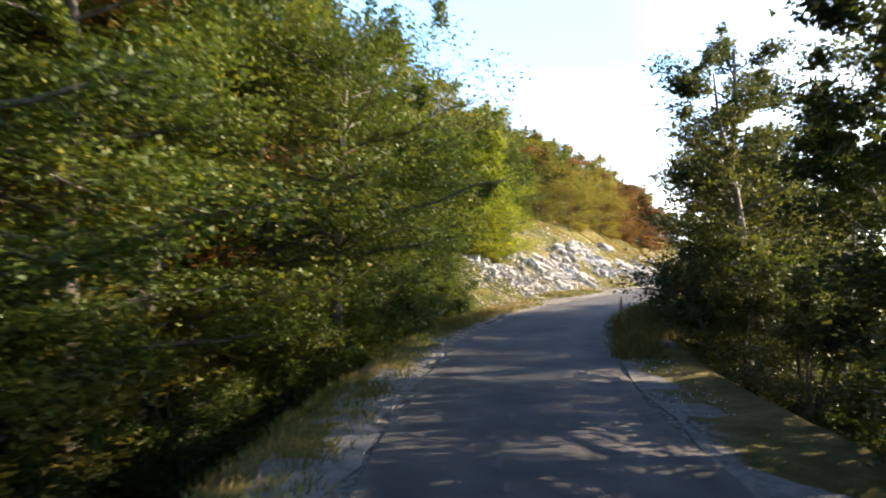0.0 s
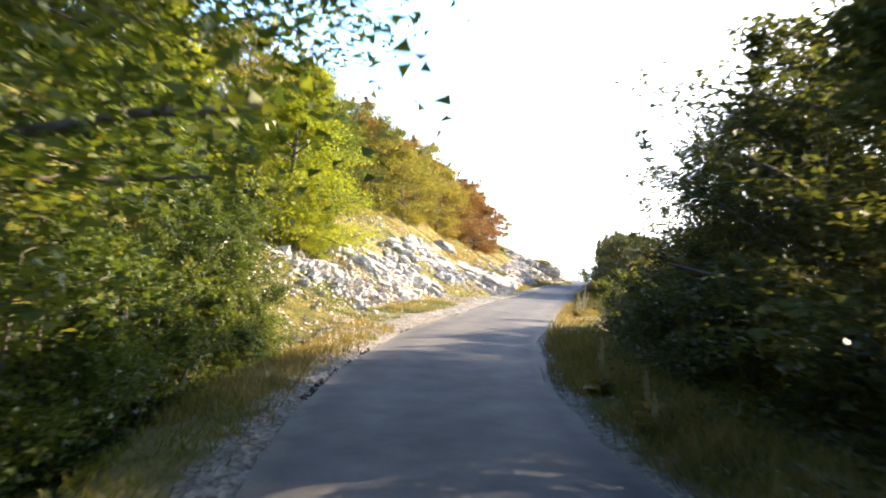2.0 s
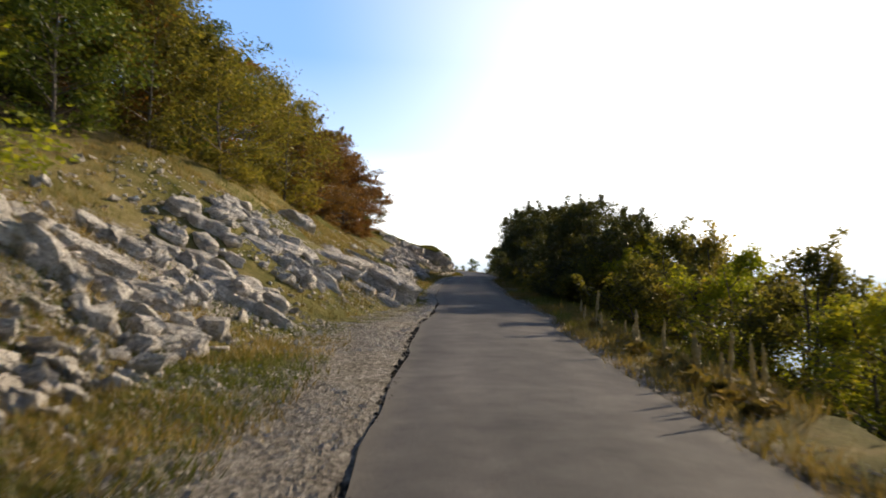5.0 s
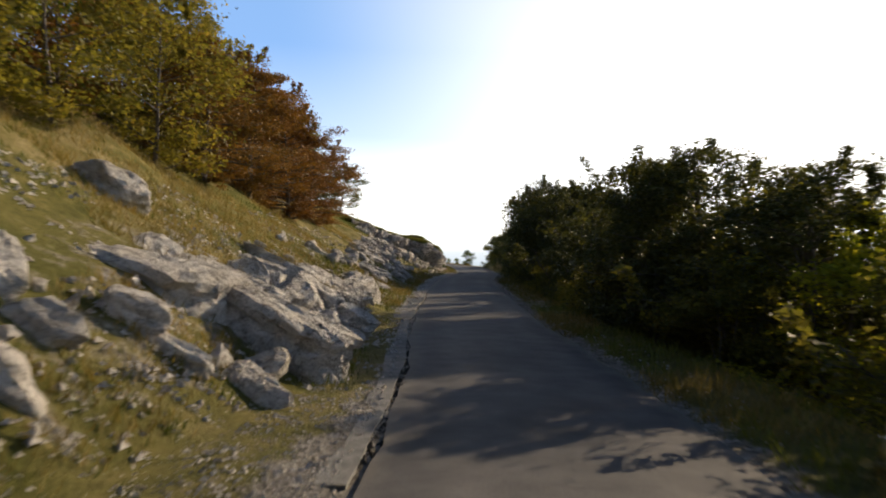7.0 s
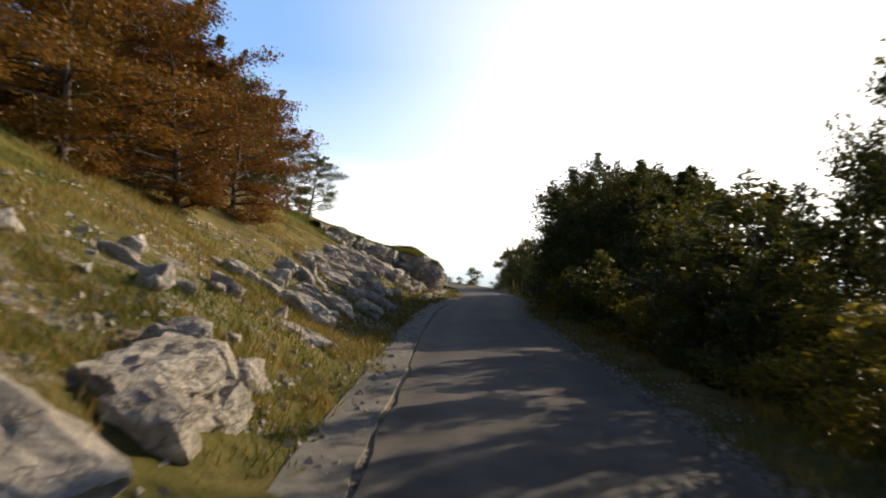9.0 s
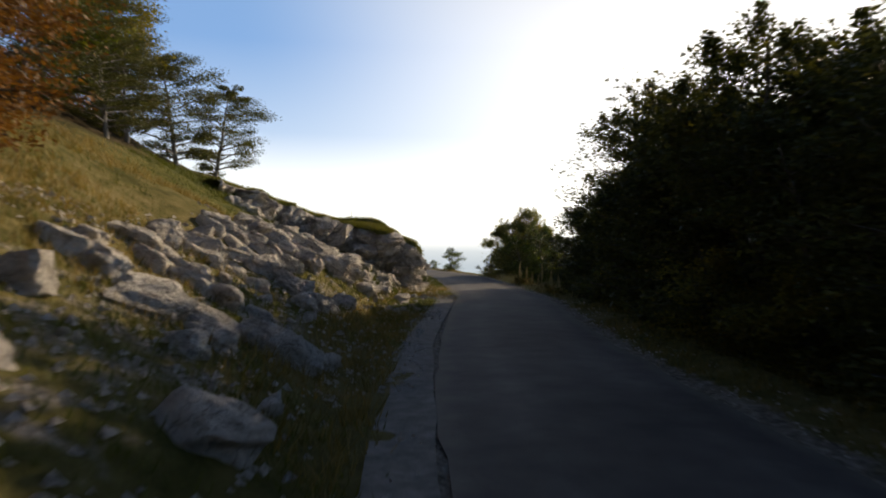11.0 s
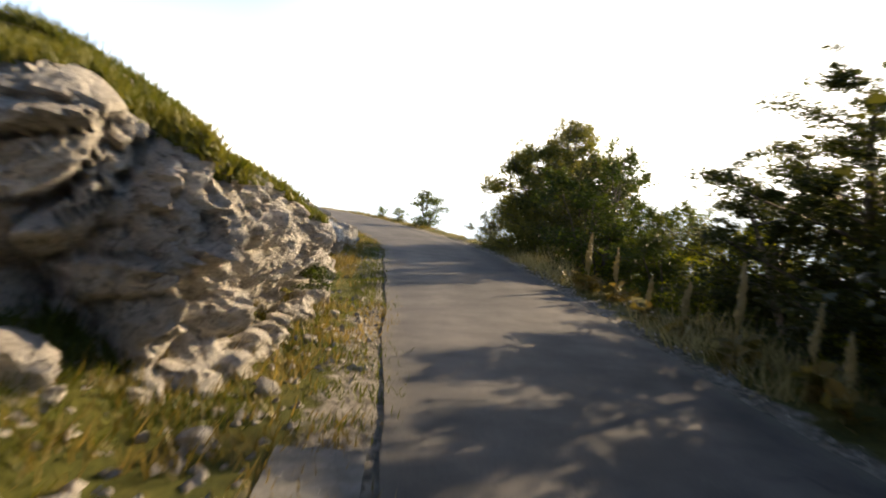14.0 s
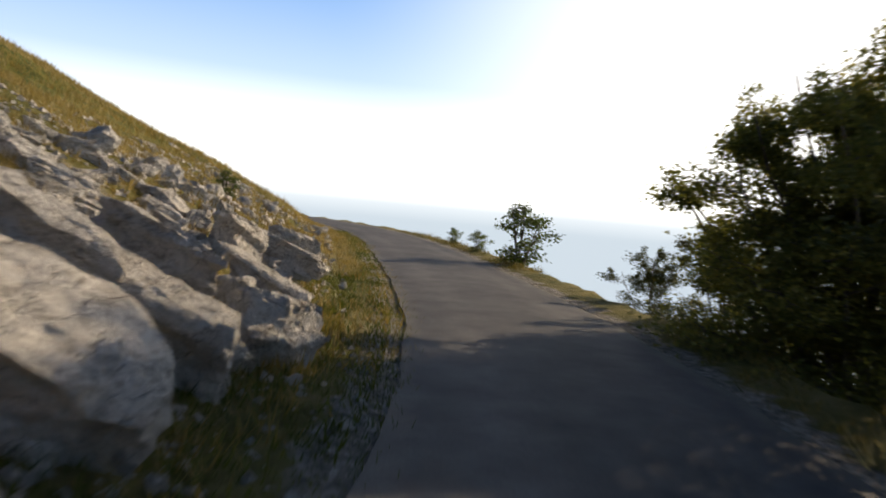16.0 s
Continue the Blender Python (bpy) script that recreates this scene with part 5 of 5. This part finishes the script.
for label, x, y, z, size, turn, tilt in [
        ("tall pale limestone block with a sunlit flank", 35.15, 95.7, 0.7, (1.2, 0.9, 1.6), -15, (12, 28)),
        ("large pale limestone slab tilted towards the road", 36.7, 97.35, 0.5, (1.5, 1.0, 1.0), 8, (26, 28)),
        ("dark-sided limestone block in the roadside grass", 37.5, 98.5, 0.4, (1.2, 0.5, 0.85), -20, (8, 24)),
        ("angular limestone block at the edge of the verge", 38.3, 99.3, 0.25, (0.8, 0.5, 0.65), 30, (-8, 18)),
        ("long limestone bed breaking out of the bank", 36.6, 98.7, 1.0, (1.5, 0.45, 0.5), -30, (-6, 22)),
        ("long limestone bed breaking out of the bank", 37.4, 99.7, 0.85, (1.4, 0.4, 0.45), -38, (-12, 20)),
        ("long limestone bed breaking out of the bank", 38.5, 100.8, 0.4, (1.2, 0.45, 0.45), -34, (-10, 24)),
        ("pale upright limestone block in the bank", 38.3, 102.2, 0.7, (0.8, 0.45, 0.8), 40, (6, 14)),
        ("long limestone bed breaking out of the bank", 38.9, 103.3, 0.55, (1.4, 0.45, 0.5), -30, (-14, 22)),
        ("pale upright limestone block in the bank", 39.4, 104.7, 0.45, (0.9, 0.5, 0.7), 20, (4, 16)),
        ("long pale limestone ridge in the dry grass", 14.75, 55.9, 1.05, (1.9, 0.65, 0.75), -40, (-8, 24)),
        ("limestone block half hidden in the grass", 15.05, 55.0, 0.5, (1.3, 0.8, 0.8), -20, (-8, 20))]:
    rock_at(outcrop(label, x, y, "boulder", "boulder"), BLOCKS, x, y, size, turn, tilt, 0.5, z=z)
ledge = outcrop("broken pink-grey limestone outcrop in the grass verge", *lateral(57.6, 1.5 + HALF))
for p, e, s in [(57.4, 1.55, 0.95), (58.1, 1.75, 0.8), (57.0, 1.35, 0.6), (58.6, 1.4, 0.5), (57.9, 1.2, 0.45), (58.9, 1.9, 0.5)]:
    rock_at(ledge, CRAGS if s > 0.9 else FINS, *lateral(p, e + HALF), (s * 1.2, s * 0.85, s * 0.85), RNG.uniform(0, 360), (RNG.uniform(-18, 8), RNG.uniform(6, 24)), 0.4)

# ---- grass, weeds and small things ----
def blades(name, x, y, tall, wide, per, mat, label, seed, spread=0.09, z=None):
    """Tufts of tapering blades at the places given."""
    r = np.random.default_rng(seed)
    x, y, tall = np.repeat(x, per), np.repeat(y, per), np.repeat(tall, per)
    n = len(x)
    x = x + r.normal(0, spread, n)
    y = y + r.normal(0, spread, n)
    z = height(x, y) - 0.02 if z is None else np.repeat(z, per)
    a = r.uniform(0, 2 * np.pi, n)
    h = tall * r.uniform(0.45, 1.15, n)
    bend = h * r.uniform(0.15, 0.95, n)
    w = wide * r.uniform(0.6, 1.3, n)
    b = r.uniform(0, 2 * np.pi, n)
    base = np.stack([x, y, z], 1)
    side = np.stack([np.cos(b) * w, np.sin(b) * w, np.zeros(n)], 1)
    tip = base + np.stack([np.cos(a) * bend, np.sin(a) * bend, h], 1)
    v = np.stack([base - side, base + side, tip], 1).reshape(-1, 3)
    return tagged(mesh_object(name, v, np.arange(3 * n).reshape(n, 3), mat), label, "grass", kind="stuff")


def scatter(count, p0, p1, d0, d1, seed, patchy=0.0, scale=2.5):
    r = np.random.default_rng(seed)
    k = r.integers(at_y(p0), at_y(p1), count)
    d = r.uniform(d0, d1, count)
    pts = LINE[k] + TANGENT[k] * r.uniform(-0.3, 0.3, count)[:, None] + LEFTWARD[k] * d[:, None]
    keep = soft_noise(pts[:, 0], pts[:, 1], scale, seed + 50) > patchy
    return pts[keep, 0], pts[keep, 1], np.abs(d[keep]) - HALF


def grass_field(name, label, count, p0, p1, d0, d1, seed, tall, mat, per=8, patchy=-0.6, wide=0.009):
    x, y, _ = scatter(count, p0, p1, d0, d1, seed, patchy)
    r = np.random.default_rng(seed)
    return blades(name, x, y, tall * r.uniform(0.6, 1.3, len(x)), wide, per, mat, label, seed)


H1 = HALF + 0.25
grass_field("dry_grass", "dry yellow grass on the gravel verge", 1500, 20, 47, H1 + 0.6, HALF + 3.0, 31, 0.16, GRASS_MAT, patchy=0.05)
grass_field("dry_grass", "tall yellow grass beside the asphalt", 420, 19, 28, H1, HALF + 1.5, 32, 0.2, GRASS_MAT, patchy=0.0)
grass_field("dry_grass", "dry yellow grass on the rocky slope", 13000, 30, 84, HALF + 1.6, HALF + 8.5, 33, 0.18, GRASS_MAT, patchy=0.05)
grass_field("green_grass", "short green grass on the slope", 9000, 24, 96, HALF + 1.5, HALF + 9, 34, 0.14, GREEN_GRASS, patchy=0.0)
grass_field("dry_grass", "tall straw-coloured grass at the foot of the bank", 2600, 50, 100, HALF + 0.62, HALF + 1.8, 35, 0.19, GRASS_MAT, patchy=-0.05)
grass_field("green_grass", "short turf on the spur above the cliff", 4500, 83, 94, HALF + 1.8, HALF + 9, 43, 0.17, GREEN_GRASS, patchy=-0.5)
some = RNG.choice(len(brow), 7000)
blades("green_grass", brow[some, 0], brow[some, 1], np.full(7000, 0.1), 0.012, 9, GREEN_GRASS, "green turf hanging over the edge of the cliff", 58, 0.05, brow[some, 2] - 0.02)
grass_field("green_grass", "thick green turf along the cliff top", 2800, 86.6, 91.5, HALF + 1.75, HALF + 4.2, 57, 0.11, GREEN_GRASS, patchy=-0.8, wide=0.012)
grass_field("dry_grass", "dry golden grass on the hill", 9500, 92.5, 128, HALF + 0.6, HALF + 11, 36, 0.19, GRASS_MAT, patchy=-0.6)
grass_field("green_grass", "green grass at the foot of the rocks", 4200, 80, 106, HALF + 0.62, HALF + 2.6, 37, 0.12, GREEN_GRASS, patchy=-0.3)
grass_field("dry_grass", "dry grass along the downhill verge", 2300, 20, 62, -HALF - 1.3, -HALF - 0.1, 38, 0.2, GRASS_MAT, patchy=0.08)
grass_field("green_grass", "green grass along the downhill verge", 1500, 15, 60, -HALF - 1.5, -HALF - 0.25, 39, 0.2, GREEN_GRASS, patchy=-0.1)
grass_field("dry_grass", "dry grass along the far road edge", 2300, 60, 125, -HALF - 1.8, -HALF - 0.3, 40, 0.17, GRASS_MAT, patchy=-0.2)
grass_field("green_grass", "weedy grass along the shaded verge", 1900, -6, 26, HALF + 0.3, HALF + 1.7, 41, 0.13, GREEN_GRASS, patchy=0.05)
grass_field("dry_grass", "dry grass along the shaded verge", 700, -6, 26, HALF + 0.25, HALF + 1.4, 42, 0.12, GRASS_MAT, patchy=0.0)

grass_field("green_grass", "grass creeping over the asphalt edge", 1400, 86, 122, HALF - 0.06, HALF + 0.5, 44, 0.09, GREEN_GRASS, patchy=-0.5)
grass_field("dry_grass", "dry grass creeping over the asphalt edge", 700, 84, 122, HALF - 0.04, HALF + 0.6, 45, 0.1, GRASS_MAT, patchy=-0.2)

grass_field("green_grass", "rank grass between the limestone ledges", 2400, 48, 82, HALF + 0.6, HALF + 3.0, 46, 0.14, GREEN_GRASS, patchy=-0.3)

grass_field("green_grass", "short grass over the stony verge", 6500, 22, 38, HALF + 1.0, HALF + 6.5, 47, 0.11, GREEN_GRASS, patchy=-0.2)
grass_field("dry_grass", "short dry grass over the stony verge", 2600, 22, 40, HALF + 1.0, HALF + 6.5, 48, 0.12, GRASS_MAT, patchy=-0.2)

grass_field("dry_grass", "dry grass between the asphalt and the parapet", 900, 14.5, 26, -HALF - 0.85, -HALF - 0.08, 49, 0.24, GRASS_MAT, patchy=0.0)

grass_field("dry_grass", "pale dry stalks on the sunlit verge", 420, 85, 98, -HALF - 1.2, -HALF - 0.25, 54, 0.34, STALK_MAT, per=6, patchy=0.0)
grass_field("dry_grass", "tall dry grass over the parapet", 1500, 15, 29, -HALF - 1.25, -HALF - 0.25, 55, 0.22, GRASS_MAT, patchy=-0.5)


def gravel(name, label, count, p0, p1, d0, d1, seed, size, mat=None):
    x, y, _ = scatter(count, p0, p1, d0, d1, seed, -0.3, 1.5)
    r = np.random.default_rng(seed)
    n = len(x)
    z = height(x, y)
    base = np.array([[1, 0, 0], [-0.5, 0.87, 0], [-0.5, -0.87, 0], [0.1, 0.1, 0.8]])
    s = size * r.uniform(0.5, 1.6, (n, 1, 1)) * r.uniform(0.7, 1.2, (n, 1, 3))
    a = r.uniform(0, 6.28, n)
    v = base[None] * s
    vx = v[..., 0] * np.cos(a)[:, None] - v[..., 1] * np.sin(a)[:, None]
    vy = v[..., 0] * np.sin(a)[:, None] + v[..., 1] * np.cos(a)[:, None]
    v = np.stack([vx + x[:, None], vy + y[:, None], v[..., 2] + z[:, None] - 0.004], -1).reshape(-1, 3)
    k = np.arange(n)[:, None] * 4
    f = np.concatenate([k + np.array([[0, 1, 3]]), k + np.array([[1, 2, 3]]), k + np.array([[2, 0, 3]])])
    tagged(mesh_object(name, v, f, mat or ROCK), label, "gravel", kind="stuff")


gravel("gravel", "loose grey gravel along the asphalt edge", 16000, 23, 48, HALF + 0.08, HALF + 2.2, 51, 0.02)
gravel("gravel", "broken pale stones strewn over the grassy bank", 7000, 24, 48, HALF + 1.6, HALF + 7.5, 58, 0.05)
gravel("gravel", "small broken stones showing through the bank's grass", 6000, 48, 86, HALF + 1.0, HALF + 5.5, 59, 0.05)
gravel("gravel", "pale stone fragments over the grassy hillside", 5000, 92, 116, HALF + 1.0, HALF + 6.0, 60, 0.06)
# dark pieces added to draw the shadow side of the ragged asphalt edge
gravel("asphalt_crumbs", "dark crumbs broken off the asphalt edge", 1500, 20, 52, HALF - 0.05, HALF + 0.08, 56, 0.035, EDGE_SHADE)
gravel("gravel", "loose stones on the verge", 2500, 48, 100, HALF + 0.1, HALF + 1.3, 52, 0.04)
gravel("gravel", "loose gravel on the downhill verge", 3000, 10, 100, -HALF - 0.9, -HALF - 0.05, 53, 0.025)


def stalk_kind(seed, tall):
    """A dead mullein: a thick dry spike over withered leaves."""
    r = np.random.default_rng(seed)
    root = new("mullein_stalk")
    t = np.linspace(0, 1, 9)
    path = np.c_[np.cumsum(r.normal(0, 0.008, (9, 2)), 0), tall * t]
    v, f = tube(path, np.interp(t, [0, 1], [0.012, 0.006]), 6)
    mesh_object("stem", v, f, STALK_MAT, root, smooth=True)
    u = np.linspace(0.4, 1.0, 22)
    head = np.c_[np.interp(u, t, path[:, 0]), np.interp(u, t, path[:, 1]), u * tall * 1.02]
    v, f = tube(head, np.interp(u, [0.4, 0.5, 0.85, 1], [0.012, 0.034, 0.026, 0.005]), 9)
    v = v + (v - np.repeat(head, 9, 0)) * r.uniform(-0.45, 0.55, (len(v), 1)) + r.normal(0, 0.004, v.shape)
    mesh_object("seed_head", v, f, STALK_MAT, root)
    n = 26
    c = np.stack([r.normal(0, 0.05, n), r.normal(0, 0.05, n), r.uniform(0, 0.3 * tall, n)], 1)
    v, f = leaves(r, c, 0.2, 0.2)
    mesh_object("leaf_rosette", v, f, GRASS_MAT, root)
    tagged(root, "dried mullein stalk standing in the verge grass", "weed", "mullein stalks")
    return root


stalks = [stalk_kind(61 + i, 0.55 + 0.12 * i) for i in range(4)]
placed = set()
for k, (p, f) in enumerate([(18.5, 0.7), (19.2, 0.9), (20.6, 0.75), (35.8, 1.4), (36.6, 1.15), (37.4, 1.3), (38.2, 1.1), (38.9, 1.4), (39.8, 1.2), (40.9, 1.35), (41.8, 1.1), (43, 1.3), (44.2, 1.1), (45.4, 1.3), (36, 1.0), (35.2, 1.25), (37.0, 1.05), (37.8, 1.4), (39.3, 1.1), (36.3, 1.35), (35.5, 1.05), (86.4, 0.8), (87.3, 1.0), (88.2, 0.8), (89.3, 1.0), (90.2, 0.85), (91.6, 1.1), (92.6, 0.8), (93.2, 1.1), (85.6, 1.0)]):
    x, y = lateral(p, -f * 0.62 - HALF)
    m = pose(x, y, ground_z(x, y) - 0.02, RNG.uniform(-5, 5), RNG.uniform(-5, 5), RNG.uniform(0, 360))
    q = k % 4
    if q in placed:
        ob = copy_thing(stalks[q], m)
    else:
        ob = stalks[q]
        ob.matrix_basis = m
        placed.add(q)
    s = RNG.uniform(0.6, 0.9) * (1.35 if p > 80 else 1.0)
    ob.scale = (s, s, s)


def dead_bush(x, y, tall, seed, label):
    r = np.random.default_rng(seed)
    wood = Pile()
    for k in range(9):
        a = r.uniform(0, 6.28)
        n = 6
        s = np.linspace(0, 1, n)[:, None]
        way = np.array([np.cos(a) * 0.55, np.sin(a) * 0.55, 1.0]) * tall * r.uniform(0.6, 1)
        path = way * s + np.cumsum(r.normal(0, 0.03 * tall, (n, 3)), 0) * s
        wood.add(*tube(path, 0.012 * (1 - 0.8 * s[:, 0]), 4))
        for m in range(5):
            b0 = path[r.integers(2, n)]
            end = b0 + r.normal(0, 0.16, 3) * tall + np.array([0, 0, 0.14 * tall])
            wood.add(*tube(np.array([b0, (b0 + end) / 2 + r.normal(0, 0.01, 3), end]), np.array([0.006, 0.004, 0.002]), 3))
    ob = mesh_object("dead_bush", *wood.get(), DEADWOOD, smooth=True)
    ob.location = (x, y, ground_z(x, y) - 0.03)
    tagged(ob, label, "bush")


dead_bush(16.1, 54.5, 0.8, 71, "leafless dark bush among the limestone ledges")
dead_bush(*lateral(95.4, 2.6 + HALF), 0.7, 72, "bleached dead bush on the rocky slope")


def marker_post(x, y, tall):
    root = new("marker_post")
    root.location = (x, y, ground_z(x, y))
    t = np.array([[0, 0, -0.3], [0.01, 0, 0.4 * tall], [0.03, 0.01, tall]])
    mesh_object("pole", *tube(t, np.array([0.012, 0.011, 0.009]), 8), STEEL, root, smooth=True)
    c = np.array([[0.03, 0.01, tall - 0.01], [0.03, 0.01, tall + 0.015], [0.03, 0.01, tall + 0.03]])
    mesh_object("cap", *tube(c, np.array([0.014, 0.014, 0.003]), 8), STEEL, root, smooth=True)
    tagged(root, "thin grey post standing in the turf above the cliff", "post")


marker_post(*lateral(88.2, 3.6 + HALF), 0.5)

# ---- low wall at the drop ----
wall = new("parapet_wall")
wx, wy = lateral(22, -1.05 - HALF)
wall.location = (wx, wy, ground_z(wx, wy))
tagged(wall, "low overgrown concrete parapet along the drop", "wall")
block = None
for i in range(9):
    p = 15.4 + i * 1.02
    x, y = lateral(p, -1.02 - HALF)
    k = at_y(p)
    head = math.degrees(math.atan2(TANGENT[k, 1], TANGENT[k, 0]))
    if block is None:
        bm = bmesh.new()
        bmesh.ops.create_cube(bm, size=1.0)
        for v in bm.verts:
            v.co = Vector((v.co.x * 1.06, v.co.y * 0.3, v.co.z * 0.6))
        bmesh.ops.bevel(bm, geom=bm.edges, offset=0.03, segments=1, affect="EDGES")
        block = bpy.data.meshes.new("block")
        bm.to_mesh(block)
        bm.free()
        block.materials.append(MOSSY)
    ob = new("block", block)
    ob.parent = wall
    ob.matrix_basis = Matrix.Translation(Vector((x, y, -0.075 + RNG.uniform(-0.02, 0.02))) - wall.location) @ pose(0, 0, 0, RNG.uniform(-2, 2), RNG.uniform(-2, 2), head)

# bushes where the hollow ends and the grassy bank begins
for p, d, s in [(24.7, 3.9, 0.62), (24.2, 4.7, 0.82), (25.5, 4.9, 0.8), (26.5, 5.8, 0.82), (23.2, 4.2, 0.7)]:
    plant("bush_d", *lateral(p, d), s, sink=0.15, group="bushes in the hollow", label="leafy green bush at the end of the hollow")
